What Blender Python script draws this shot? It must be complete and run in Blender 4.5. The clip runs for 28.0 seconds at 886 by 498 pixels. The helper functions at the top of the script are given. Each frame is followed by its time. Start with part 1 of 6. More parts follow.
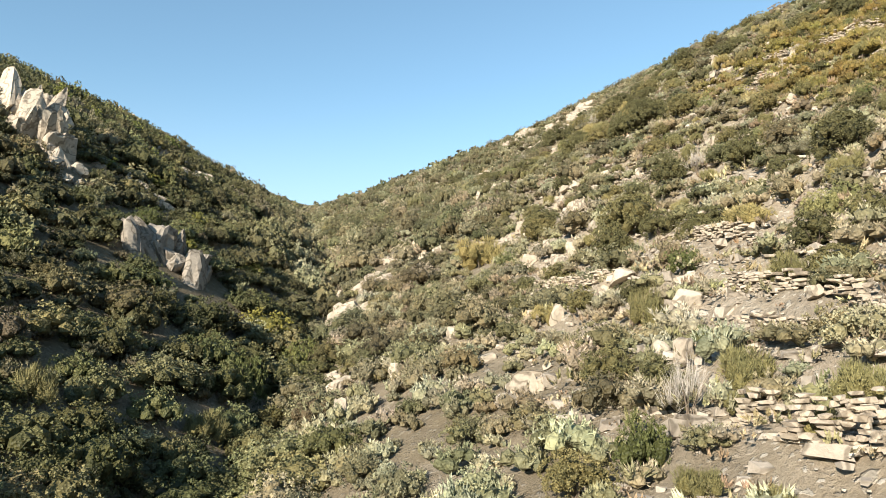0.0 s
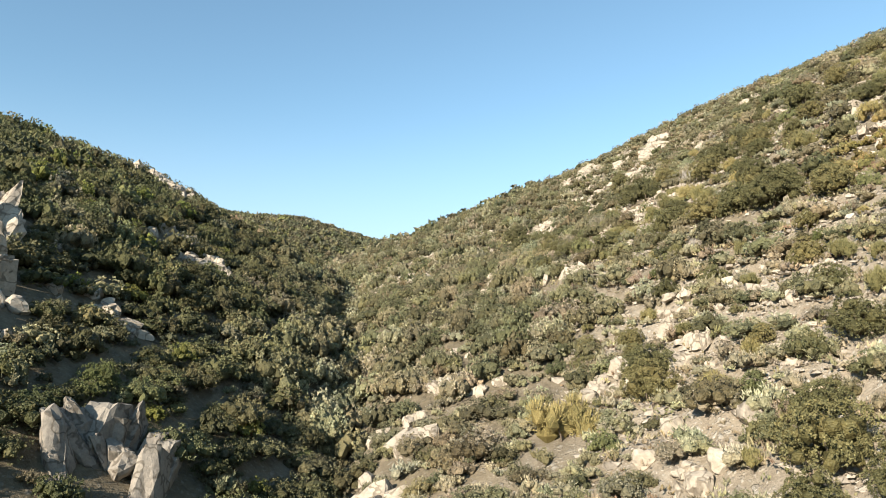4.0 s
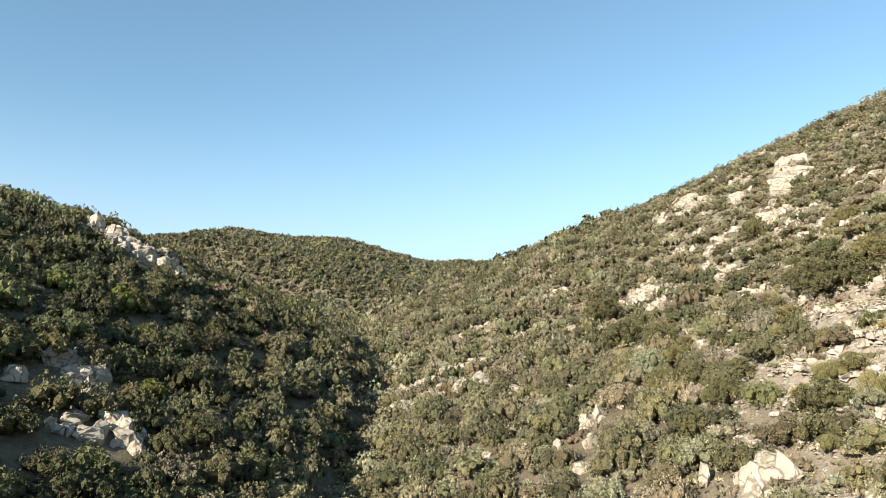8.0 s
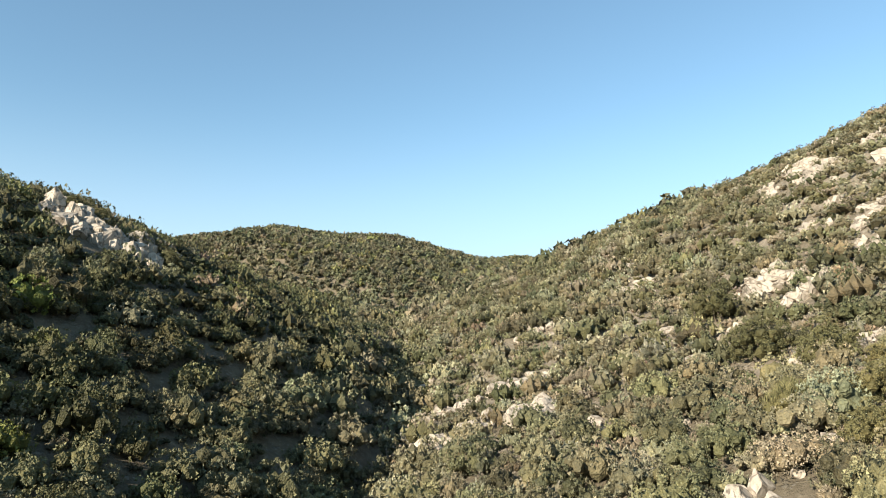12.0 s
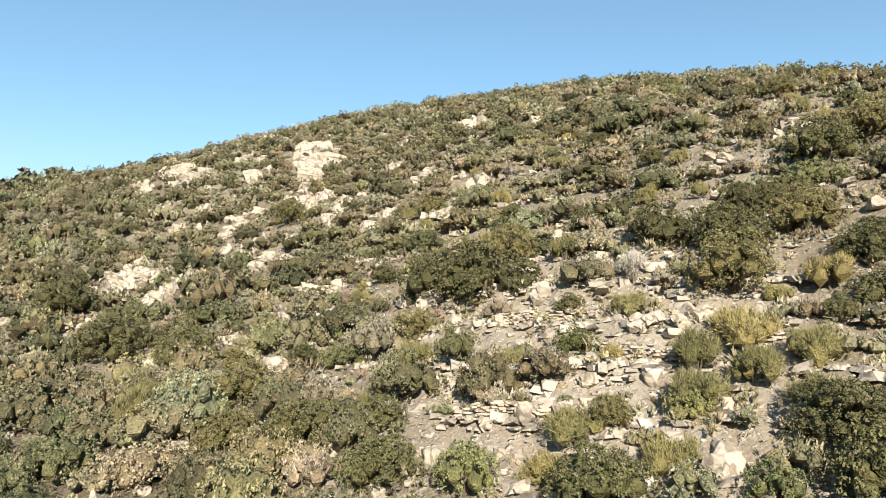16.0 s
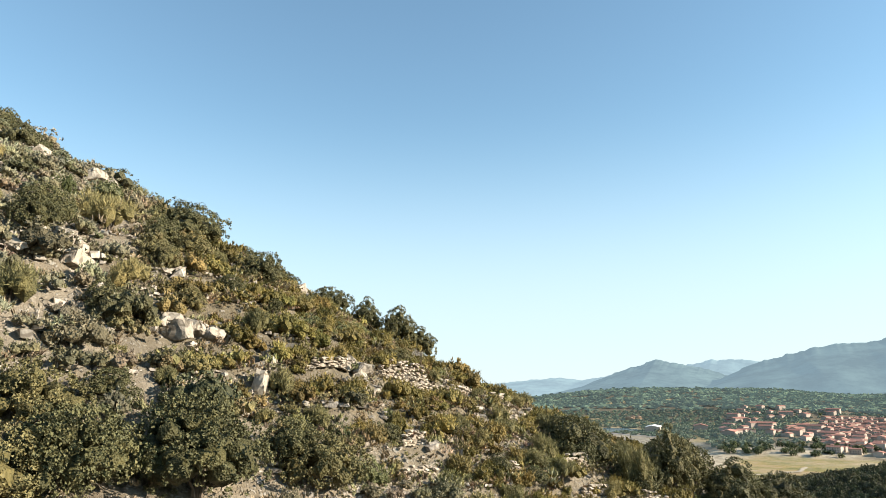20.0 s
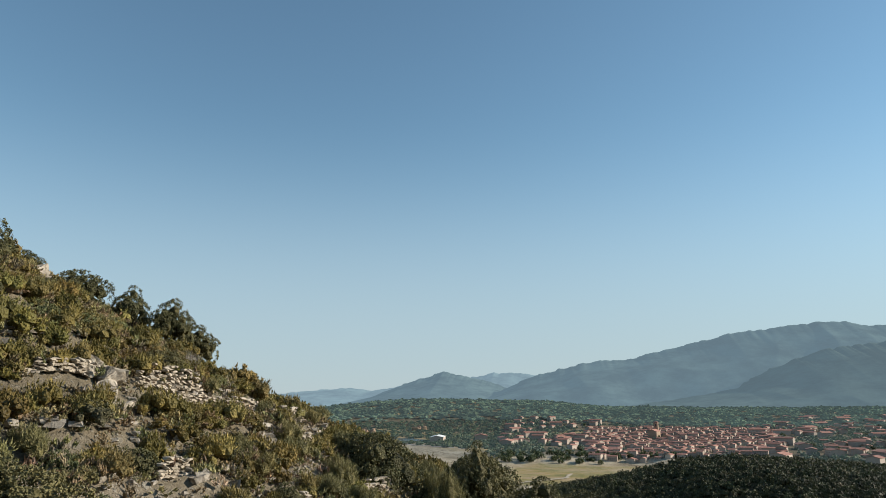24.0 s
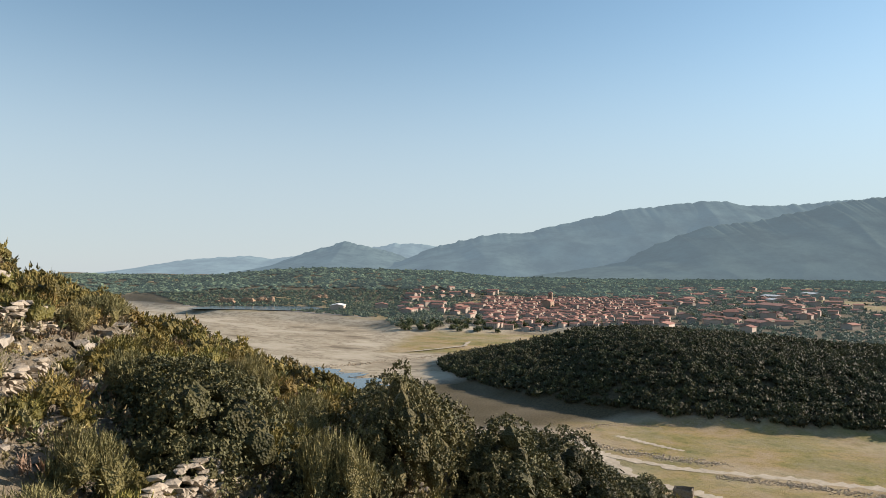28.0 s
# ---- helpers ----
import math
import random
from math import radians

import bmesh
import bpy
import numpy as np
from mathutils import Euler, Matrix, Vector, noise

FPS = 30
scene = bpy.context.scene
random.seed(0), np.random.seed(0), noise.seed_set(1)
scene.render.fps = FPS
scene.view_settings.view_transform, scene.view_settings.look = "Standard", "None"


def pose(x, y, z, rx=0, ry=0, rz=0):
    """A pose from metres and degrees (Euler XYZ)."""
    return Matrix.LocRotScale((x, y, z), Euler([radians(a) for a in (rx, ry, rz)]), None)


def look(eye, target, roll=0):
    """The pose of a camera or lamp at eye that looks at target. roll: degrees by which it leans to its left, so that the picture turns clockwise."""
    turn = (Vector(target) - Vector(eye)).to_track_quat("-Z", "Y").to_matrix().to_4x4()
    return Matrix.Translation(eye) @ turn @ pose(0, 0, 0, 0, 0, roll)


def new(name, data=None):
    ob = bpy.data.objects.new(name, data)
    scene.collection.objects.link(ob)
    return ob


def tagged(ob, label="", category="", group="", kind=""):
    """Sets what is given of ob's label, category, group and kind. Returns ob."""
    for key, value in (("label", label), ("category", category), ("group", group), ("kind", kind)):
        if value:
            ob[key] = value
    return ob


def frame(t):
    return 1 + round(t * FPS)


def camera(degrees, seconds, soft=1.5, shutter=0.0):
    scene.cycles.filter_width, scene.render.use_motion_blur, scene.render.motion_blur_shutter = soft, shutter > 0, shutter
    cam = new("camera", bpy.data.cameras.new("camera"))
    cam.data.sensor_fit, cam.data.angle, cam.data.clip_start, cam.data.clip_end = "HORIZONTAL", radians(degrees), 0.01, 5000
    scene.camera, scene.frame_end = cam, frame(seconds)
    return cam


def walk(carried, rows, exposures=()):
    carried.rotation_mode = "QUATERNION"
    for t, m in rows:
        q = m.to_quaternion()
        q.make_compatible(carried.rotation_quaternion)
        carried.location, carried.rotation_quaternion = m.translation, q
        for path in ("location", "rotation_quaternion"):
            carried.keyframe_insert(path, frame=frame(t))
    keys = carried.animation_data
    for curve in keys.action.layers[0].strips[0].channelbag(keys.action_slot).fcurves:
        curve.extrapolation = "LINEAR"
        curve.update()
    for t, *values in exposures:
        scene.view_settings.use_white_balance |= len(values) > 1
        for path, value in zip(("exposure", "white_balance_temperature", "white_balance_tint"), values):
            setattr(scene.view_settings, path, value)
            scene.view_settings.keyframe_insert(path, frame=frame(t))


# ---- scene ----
cam = camera(64.0, 28.0, 0.9)
METRES, EYE, TILT, LEAN, TURN = 120.0, 58.0, 10.0, 0.0, 0.0
ROWS = [
    (0.0, 0.0, 0.0, 0.0, 0.0, 0.0, -0.0),
    (0.5, -0.0008, 0.0113, 0.0072, -0.05, 0.08, -0.0),
    (1.0, -0.0013, 0.0218, 0.0154, -0.11, 0.21, 0.07),
    (1.5, -0.0017, 0.0308, 0.0232, -0.16, 0.27, 0.09),
    (2.0, -0.0025, 0.0469, 0.0302, -0.16, 0.37, 0.08),
    (2.5, -0.0033, 0.0692, 0.0427, -0.19, 0.55, 0.14),
    (3.0, -0.0041, 0.0966, 0.0555, 0.18, 0.72, 0.26),
    (3.5, -0.0046, 0.1234, 0.0672, 2.13, 0.83, 0.62),
    (4.0, -0.0056, 0.1535, 0.0799, 4.21, 0.95, 0.99),
    (4.5, -0.0066, 0.1825, 0.0914, 4.91, 1.03, 1.14),
    (6.5, -0.0217, 0.3331, 0.134, 6.69, 1.21, 1.56),
    (7.0, -0.0248, 0.3745, 0.1438, 7.69, 1.3, 1.73),
    (7.5, -0.0275, 0.411, 0.1537, 7.65, 1.39, 1.74),
    (8.0, -0.0299, 0.4471, 0.1651, 8.61, 1.47, 1.89),
    (8.5, -0.0326, 0.4792, 0.1755, 8.63, 1.44, 1.88),
    (9.0, -0.0357, 0.5122, 0.1769, 8.96, 1.52, 2.0),
    (9.5, -0.0396, 0.5409, 0.1717, 9.52, 1.57, 2.03),
    (10.0, -0.0442, 0.5698, 0.1653, 10.37, 1.69, 2.15),
    (10.5, -0.0467, 0.5908, 0.1609, 13.55, 1.79, 2.68),
    (11.0, -0.0487, 0.6103, 0.157, 13.58, 1.72, 2.62),
    (11.5, -0.0511, 0.6283, 0.1535, 13.59, 1.7, 2.61),
    (13.5, -0.0546, 0.6731, 0.145, 3.92, 1.45, 0.96),
    (14.0, -0.0538, 0.6784, 0.1441, -3.02, 1.48, -0.21),
    (14.5, -0.0536, 0.6818, 0.1437, -12.55, 1.7, -1.77),
    (15.0, -0.0529, 0.6851, 0.1432, -23.25, 2.25, -3.45),
    (15.5, -0.0531, 0.6874, 0.1431, -31.1, 2.79, -4.64),
    (16.0, -0.0523, 0.6898, 0.1427, -36.02, 3.27, -5.37),
    (16.5, -0.0514, 0.6912, 0.1425, -43.23, 4.04, -6.32),
    (17.0, -0.0511, 0.6923, 0.1424, -52.87, 5.26, -7.44),
    (17.5, -0.0505, 0.6925, 0.1425, -61.06, 6.5, -8.21),
    (18.0, -0.0503, 0.6924, 0.1423, -75.42, 8.83, -9.12),
    (18.5, -0.0502, 0.6926, 0.142, -88.5, 11.1, -9.43),
    (19.0, -0.0492, 0.6932, 0.1415, -101.85, 13.48, -9.21),
    (19.5, -0.0486, 0.6934, 0.141, -107.74, 14.54, -8.93),
    (20.0, -0.0477, 0.6932, 0.1407, -112.09, 15.3, -8.71),
    (20.5, -0.0459, 0.6927, 0.1405, -116.26, 16.04, -8.42),
    (22.5, -0.0233, 0.683, 0.1418, -122.51, 17.37, -8.13),
    (23.0, -0.0138, 0.6788, 0.1427, -124.75, 17.81, -7.95),
    (23.5, -0.0039, 0.6742, 0.1443, -126.71, 18.14, -7.81),
    (24.0, 0.0084, 0.6686, 0.1471, -128.78, 18.48, -7.68),
    (24.5, 0.02, 0.663, 0.1509, -130.69, 18.79, -7.52),
    (25.0, 0.0339, 0.6557, 0.1532, -132.75, 18.62, -7.24),
    (25.5, 0.047, 0.6478, 0.1549, -133.9, 18.78, -7.13),
    (25.6, 0.0498, 0.6459, 0.1553, -134.09, 17.75, -7.17),
    (25.7, 0.0527, 0.6439, 0.1557, -134.27, 16.7, -7.21),
    (25.8, 0.0555, 0.642, 0.1562, -134.46, 14.98, -7.26),
    (25.9, 0.0584, 0.64, 0.1566, -134.64, 13.57, -7.3),
    (26.0, 0.0612, 0.6381, 0.157, -134.83, 12.71, -7.35),
    (26.5, 0.0812, 0.623, 0.16, -135.95, 12.41, -7.16),
    (26.6, 0.0871, 0.618, 0.1611, -136.1, 9.2, -7.18),
    (27.0, 0.1109, 0.5981, 0.1653, -136.72, 8.91, -7.24),
    (27.5, 0.1365, 0.5743, 0.1697, -136.76, 9.02, -7.3),
    (28.0, 0.1633, 0.5472, 0.175, -136.82, 9.17, -7.42),
]
WALK = [(t, pose(0, 0, EYE, TILT, LEAN, TURN) @ pose(METRES * x, METRES * y, METRES * z, 90 + pitch, roll, yaw)) for t, x, y, z, yaw, pitch, roll in ROWS]
walk(cam, WALK, exposures=[(0.0, 1.2, 6780, 11), (7.0, 1.15, 6700, 11), (17.0, 1.15, 6700, 11), (19.0, 1.3, 6800, 11), (20.5, 1.12, 6750, 11), (23.0, 0.58, 6500, 10), (25.5, 0.32, 6500, 10), (26.0, 0.36, 6600, 11), (26.6, 0.54, 6850, 16), (28.0, 0.64, 6900, 17)])

# ---- sky and sun ----
SUN_AZ, SUN_EL = 210.0, 21.0            # compass degrees from +y towards +x, height
world = bpy.data.worlds.new("daylight")
world.use_nodes = True
scene.world = world
wn, wl = world.node_tree.nodes, world.node_tree.links
sky = wn.new("ShaderNodeTexSky")
sky.sky_type = "NISHITA"
sky.sun_disc = False
sky.sun_elevation, sky.sun_rotation = radians(SUN_EL), radians(SUN_AZ)
sky.air_density, sky.dust_density, sky.ozone_density, sky.altitude = 1.0, 0.2, 1.0, 300
gain = wn.new("ShaderNodeMix")
gain.data_type, gain.blend_type = "RGBA", "MULTIPLY"
gain.inputs[0].default_value, gain.inputs[7].default_value = 1.0, (0.82, 1.0, 0.98, 1)
wl.new(sky.outputs[0], gain.inputs[6])
# pale haze low over the horizon, all the way round
way = wn.new("ShaderNodeTexCoord")
split = wn.new("ShaderNodeSeparateXYZ")
wl.new(way.outputs["Generated"], split.inputs[0])
low = wn.new("ShaderNodeMapRange")
low.interpolation_type = "SMOOTHERSTEP"
low.inputs["From Min"].default_value, low.inputs["From Max"].default_value = -0.02, 0.42
low.inputs["To Min"].default_value, low.inputs["To Max"].default_value = 0.85, 0.0
wl.new(split.outputs["Z"], low.inputs["Value"])
haze = wn.new("ShaderNodeMix")
haze.data_type = "RGBA"
haze.inputs[7].default_value = (3.0, 3.7, 4.3, 1)
wl.new(low.outputs[0], haze.inputs[0])
wl.new(gain.outputs[2], haze.inputs[6])
wl.new(haze.outputs[2], wn["Background"].inputs[0])
wn["Background"].inputs[1].default_value = 0.108
sun = new("sun", bpy.data.lights.new("sun", "SUN"))
sun.data.energy, sun.data.angle, sun.data.color = 5.0, radians(0.53), (1.0, 0.915, 0.785)
sx, sy = math.sin(radians(SUN_AZ)), math.cos(radians(SUN_AZ))
sun.matrix_world = look((sx * 300, sy * 300, 300 * math.tan(radians(SUN_EL)) + 100), (0, 0, 100))


# ---- materials ----
def material(name, roughness=0.9, metallic=0.0, specular=0.3):
    m = bpy.data.materials.new(name)
    m.use_nodes = True
    b = m.node_tree.nodes["Principled BSDF"]
    b.inputs["Roughness"].default_value = roughness
    b.inputs["Metallic"].default_value = metallic
    b.inputs["Specular IOR Level"].default_value = specular
    return m, m.node_tree.nodes, m.node_tree.links, b


def noise_node(n, l, scale, detail=4, rough=0.6, vector=None):
    t = n.new("ShaderNodeTexNoise")
    t.inputs["Scale"].default_value, t.inputs["Detail"].default_value, t.inputs["Roughness"].default_value = scale, detail, rough
    if vector is not None:
        l.new(vector, t.inputs["Vector"])
    return t


def ramp(n, l, fac, stops):
    r = n.new("ShaderNodeValToRGB")
    el = r.color_ramp.elements
    while len(el) < len(stops):
        el.new(0.5)
    for e, (p, c) in zip(el, stops):
        e.position, e.color = p, (*c, 1)
    l.new(fac, r.inputs[0])
    return r.outputs[0]


def mixed(n, l, fac, a, b, mode="MIX"):
    m = n.new("ShaderNodeMix")
    m.data_type, m.blend_type = "RGBA", mode
    for sock, v in ((m.inputs[0], fac), (m.inputs[6], a), (m.inputs[7], b)):
        if isinstance(v, (int, float)):
            sock.default_value = v
        elif isinstance(v, tuple):
            sock.default_value = (*v, 1)
        else:
            l.new(v, sock)
    return m.outputs[2]


def relief(n, l, b, height, strength, distance):
    k = n.new("ShaderNodeBump")
    k.inputs["Strength"].default_value, k.inputs["Distance"].default_value = strength, distance
    l.new(height, k.inputs["Height"])
    l.new(k.outputs[0], b.inputs["Normal"])


def plain_material(name, color, spread=0.25, scale=3.0, roughness=0.9, bump=0.2, per_object=0.0):
    m, n, l, b = material(name, roughness)
    g = n.new("ShaderNodeNewGeometry")
    t = noise_node(n, l, scale, 6, 0.65, g.outputs["Position"])
    t2 = noise_node(n, l, scale * 0.13, 3, 0.6, g.outputs["Position"])
    lo, hi = tuple(c * (1 - spread) for c in color), tuple(min(0.9, c * (1 + spread)) for c in color)
    c = ramp(n, l, t.outputs[0], [(0.3, lo), (0.7, hi)])
    c = mixed(n, l, 0.35, c, ramp(n, l, t2.outputs[0], [(0.35, lo), (0.65, hi)]))
    if per_object:
        o = n.new("ShaderNodeObjectInfo")
        c = mixed(n, l, 1.0, c, ramp(n, l, o.outputs["Random"], [(0, (1 - per_object,) * 3), (1, (1, 1, 1))]), "MULTIPLY")
    l.new(c, b.inputs["Base Color"])
    relief(n, l, b, t.outputs[0], bump, 0.1)
    return m


def foliage_material(name, tinted=True, color=(0.06, 0.075, 0.025), grain=7.0, haze_glow=None):
    """Leaves: colour per bush from the attribute or the object, uneven from spray to spray, a little light through them."""
    m, n, l, b = material(name, 0.6, specular=0.2)
    g = n.new("ShaderNodeNewGeometry")
    if tinted:
        a = n.new("ShaderNodeAttribute")
        a.attribute_name = "tint"
        c = a.outputs["Color"]
    else:
        o = n.new("ShaderNodeObjectInfo")
        c = ramp(n, l, o.outputs["Random"], [(0, tuple(v * 0.75 for v in color)), (0.55, color), (1, (color[0] * 1.45, color[1] * 1.3, color[2] * 1.25))])
    c = mixed(n, l, 1.0, c, ramp(n, l, g.outputs["Random Per Island"], [(0, (0.78, 0.8, 0.78)), (0.6, (1, 1, 1)), (1, (1.18, 1.16, 1.1))]), "MULTIPLY")
    t = n.new("ShaderNodeTexVoronoi")
    t.inputs["Scale"].default_value = grain
    l.new(g.outputs["Position"], t.inputs["Vector"])
    c = mixed(n, l, 1.0, c, ramp(n, l, t.outputs["Color"], [(0.1, (0.72, 0.74, 0.72)), (0.5, (1, 1, 1)), (0.95, (1.22, 1.19, 1.1))]), "MULTIPLY")
    big = noise_node(n, l, 0.8, 3, 0.6, g.outputs["Position"])
    c = mixed(n, l, 1.0, c, ramp(n, l, big.outputs[0], [(0.3, (0.75, 0.78, 0.75)), (0.7, (1.2, 1.15, 1.1))]), "MULTIPLY")
    # crown cores take a darker leaf colour that paints the shade inside
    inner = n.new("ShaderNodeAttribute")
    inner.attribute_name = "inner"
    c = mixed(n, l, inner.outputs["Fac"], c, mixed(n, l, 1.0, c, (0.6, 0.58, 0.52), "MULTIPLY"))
    l.new(c, b.inputs["Base Color"])
    # haze before the leaves, put in as a glow of their own
    if haze_glow:
        b.inputs["Emission Color"].default_value, b.inputs["Emission Strength"].default_value = (*haze_glow, 1), 1.0
    relief(n, l, b, t.outputs["Distance"], 1.0, 0.6 / grain)
    tr = n.new("ShaderNodeBsdfTranslucent")
    l.new(c, tr.inputs[0])
    mx = n.new("ShaderNodeMixShader")
    mx.inputs[0].default_value = 0.07
    l.new(b.outputs[0], mx.inputs[1])
    l.new(tr.outputs[0], mx.inputs[2])
    out = mx.outputs[0]
    l.new(out, n["Material Output"].inputs["Surface"])
    return m


def rock_material(name, light=(0.42, 0.38, 0.32), dark=(0.2, 0.18, 0.15)):
    m, n, l, b = material(name, 0.92)
    g = n.new("ShaderNodeNewGeometry")
    big = noise_node(n, l, 0.5, 5, 0.6, g.outputs["Position"])
    fine = noise_node(n, l, 5.0, 8, 0.7, g.outputs["Position"])
    lichen = noise_node(n, l, 1.7, 6, 0.7, g.outputs["Position"])
    c = ramp(n, l, big.outputs[0], [(0.3, dark), (0.5, light), (0.75, (light[0] * 1.08, light[1] * 1.04, light[2]))])
    c = mixed(n, l, 0.5, c, ramp(n, l, fine.outputs[0], [(0.3, dark), (0.6, light)]))
    c = mixed(n, l, ramp(n, l, lichen.outputs[0], [(0.58, (0, 0, 0)), (0.7, (0.55,) * 3)]), c, (0.24, 0.22, 0.18))
    # open joints, and the stain of old growth on the stone
    bent = mixed(n, l, 0.35, g.outputs["Position"], noise_node(n, l, 0.8, 3, 0.6, g.outputs["Position"]).outputs["Color"], "LINEAR_LIGHT")
    seam = noise_node(n, l, 0.75, 2, 0.5, bent)
    joint = ramp(n, l, seam.outputs[0], [(0.465, (1, 1, 1)), (0.488, (0.35, 0.33, 0.3)), (0.512, (0.35, 0.33, 0.3)), (0.535, (1, 1, 1))])
    c = mixed(n, l, 0.75, c, joint, "MULTIPLY")
    o = n.new("ShaderNodeObjectInfo")
    c = mixed(n, l, 1.0, c, ramp(n, l, g.outputs["Random Per Island"], [(0, (0.72, 0.7, 0.68)), (1, (1.1, 1.08, 1.05))]), "MULTIPLY")
    c = mixed(n, l, 1.0, c, ramp(n, l, o.outputs["Random"], [(0, (0.82, 0.8, 0.78)), (1, (1.05, 1.03, 1.0))]), "MULTIPLY")
    l.new(c, b.inputs["Base Color"])
    relief(n, l, b, fine.outputs[0], 0.6, 0.12)
    return m


def ground_material():
    """Stony scrub soil, dry lake bed, meadow and wood floor, laid out by the zone attribute; the floor colour also
    paints the hill's shade.
    """
    m, n, l, b = material("ground_soil", 0.95, specular=0.15)
    g = n.new("ShaderNodeNewGeometry")
    p = g.outputs["Position"]
    z = n.new("ShaderNodeAttribute")
    z.attribute_name = "zone"
    sep = n.new("ShaderNodeSeparateColor")
    l.new(z.outputs["Color"], sep.inputs[0])
    big = noise_node(n, l, 0.12, 5, 0.6, p)
    mid = noise_node(n, l, 0.9, 6, 0.7, p)
    fine = noise_node(n, l, 6.0, 8, 0.75, p)
    soil = ramp(n, l, mid.outputs[0], [(0.28, (0.19, 0.15, 0.105)), (0.45, (0.335, 0.285, 0.222)), (0.64, (0.5, 0.445, 0.37))])
    soil = mixed(n, l, 0.5, soil, ramp(n, l, fine.outputs[0], [(0.3, (0.16, 0.13, 0.09)), (0.52, (0.36, 0.305, 0.235)), (0.7, (0.55, 0.49, 0.405))]))
    dry = ramp(n, l, fine.outputs[0], [(0.3, (0.24, 0.19, 0.13)), (0.7, (0.45, 0.38, 0.28))])
    soil = mixed(n, l, ramp(n, l, big.outputs[0], [(0.47, (0, 0, 0)), (0.58, (0.7,) * 3)]), soil, dry)
    # loose stones of two sizes lying apart in the soil
    warp = mixed(n, l, 0.22, p, noise_node(n, l, 3.0, 3, 0.6, p).outputs["Color"], "LINEAR_LIGHT")
    spread = noise_node(n, l, 0.33, 4, 0.65, p)
    lumps = fine.outputs[0]
    for scale, often, lo, hi in ((1.9, 0.55, 0.36, 0.5), (4.6, 0.4, 0.3, 0.42)):
        chips = n.new("ShaderNodeTexVoronoi")
        chips.inputs["Scale"].default_value = scale
        l.new(warp, chips.inputs["Vector"])
        parts = n.new("ShaderNodeSeparateColor")
        l.new(chips.outputs["Color"], parts.inputs[0])
        body = ramp(n, l, chips.outputs["Distance"], [(0.30, (1, 1, 1)), (0.42, (0, 0, 0))])
        some = ramp(n, l, parts.outputs["Red"], [(often - 0.02, (0, 0, 0)), (often + 0.02, (1, 1, 1))])
        here = ramp(n, l, spread.outputs[0], [(lo, (0.0,) * 3), (hi, (1.0,) * 3)])
        mask = mixed(n, l, 1.0, mixed(n, l, 1.0, body, some, "MULTIPLY"), here, "MULTIPLY")
        pale = ramp(n, l, parts.outputs["Green"], [(0.1, (0.34, 0.30, 0.245)), (0.5, (0.52, 0.475, 0.40)), (0.95, (0.68, 0.63, 0.55))])
        pale = mixed(n, l, 0.6, pale, ramp(n, l, fine.outputs[0], [(0.3, (0.5, 0.48, 0.45)), (0.65, (1.1, 1.1, 1.1))]), "MULTIPLY")
        soil = mixed(n, l, mask, soil, pale)
        heap = n.new("ShaderNodeMath")
        heap.operation = "MULTIPLY_ADD"
        l.new(mask, heap.inputs[0])
        heap.inputs[1].default_value = 1.6 / scale
        l.new(lumps, heap.inputs[2])
        lumps = heap.outputs[0]
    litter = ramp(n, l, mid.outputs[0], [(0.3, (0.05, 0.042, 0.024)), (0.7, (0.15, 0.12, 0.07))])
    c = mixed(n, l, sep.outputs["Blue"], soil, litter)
    # dry lake bed: pale silt with darker damp bands
    sv = n.new("ShaderNodeMapping")
    sv.inputs["Rotation"].default_value = (0, 0, radians(28))
    sv.inputs["Scale"].default_value = (0.011, 0.022, 0.02)
    l.new(p, sv.inputs["Vector"])
    bands = noise_node(n, l, 1.0, 7, 0.62, sv.outputs[0])
    spots = noise_node(n, l, 0.11, 6, 0.7, p)
    silt = ramp(n, l, bands.outputs[0], [(0.34, (0.14, 0.112, 0.075)), (0.42, (0.36, 0.295, 0.205)), (0.49, (0.52, 0.445, 0.325)), (0.515, (0.25, 0.205, 0.145)), (0.54, (0.47, 0.40, 0.29)), (0.6, (0.58, 0.50, 0.375)), (0.7, (0.64, 0.56, 0.43))])
    silt = mixed(n, l, 0.3, silt, ramp(n, l, spots.outputs[0], [(0.35, (0.17, 0.135, 0.085)), (0.65, (0.46, 0.39, 0.285))]))
    c = mixed(n, l, sep.outputs["Red"], c, silt)
    plots = noise_node(n, l, 0.03, 5, 0.55, p)
    meadow = ramp(n, l, plots.outputs[0], [(0.36, (0.16, 0.185, 0.06)), (0.44, (0.25, 0.235, 0.08)), (0.5, (0.38, 0.29, 0.12)), (0.57, (0.44, 0.325, 0.20)), (0.66, (0.50, 0.41, 0.29))])
    meadow = mixed(n, l, 0.45, meadow, ramp(n, l, spots.outputs[0], [(0.36, (0.17, 0.18, 0.06)), (0.46, (0.40, 0.30, 0.11)), (0.56, (0.44, 0.33, 0.20)), (0.68, (0.50, 0.40, 0.29))]))
    meadow = mixed(n, l, 0.8, meadow, ramp(n, l, mid.outputs[0], [(0.32, (0.5, 0.5, 0.44)), (0.5, (0.82, 0.8, 0.74)), (0.68, (1.02, 0.98, 0.9))]), "MULTIPLY")
    c = mixed(n, l, sep.outputs["Green"], c, meadow)
    l.new(c, b.inputs["Base Color"])
    relief(n, l, b, lumps, 0.9, 0.16)
    return m


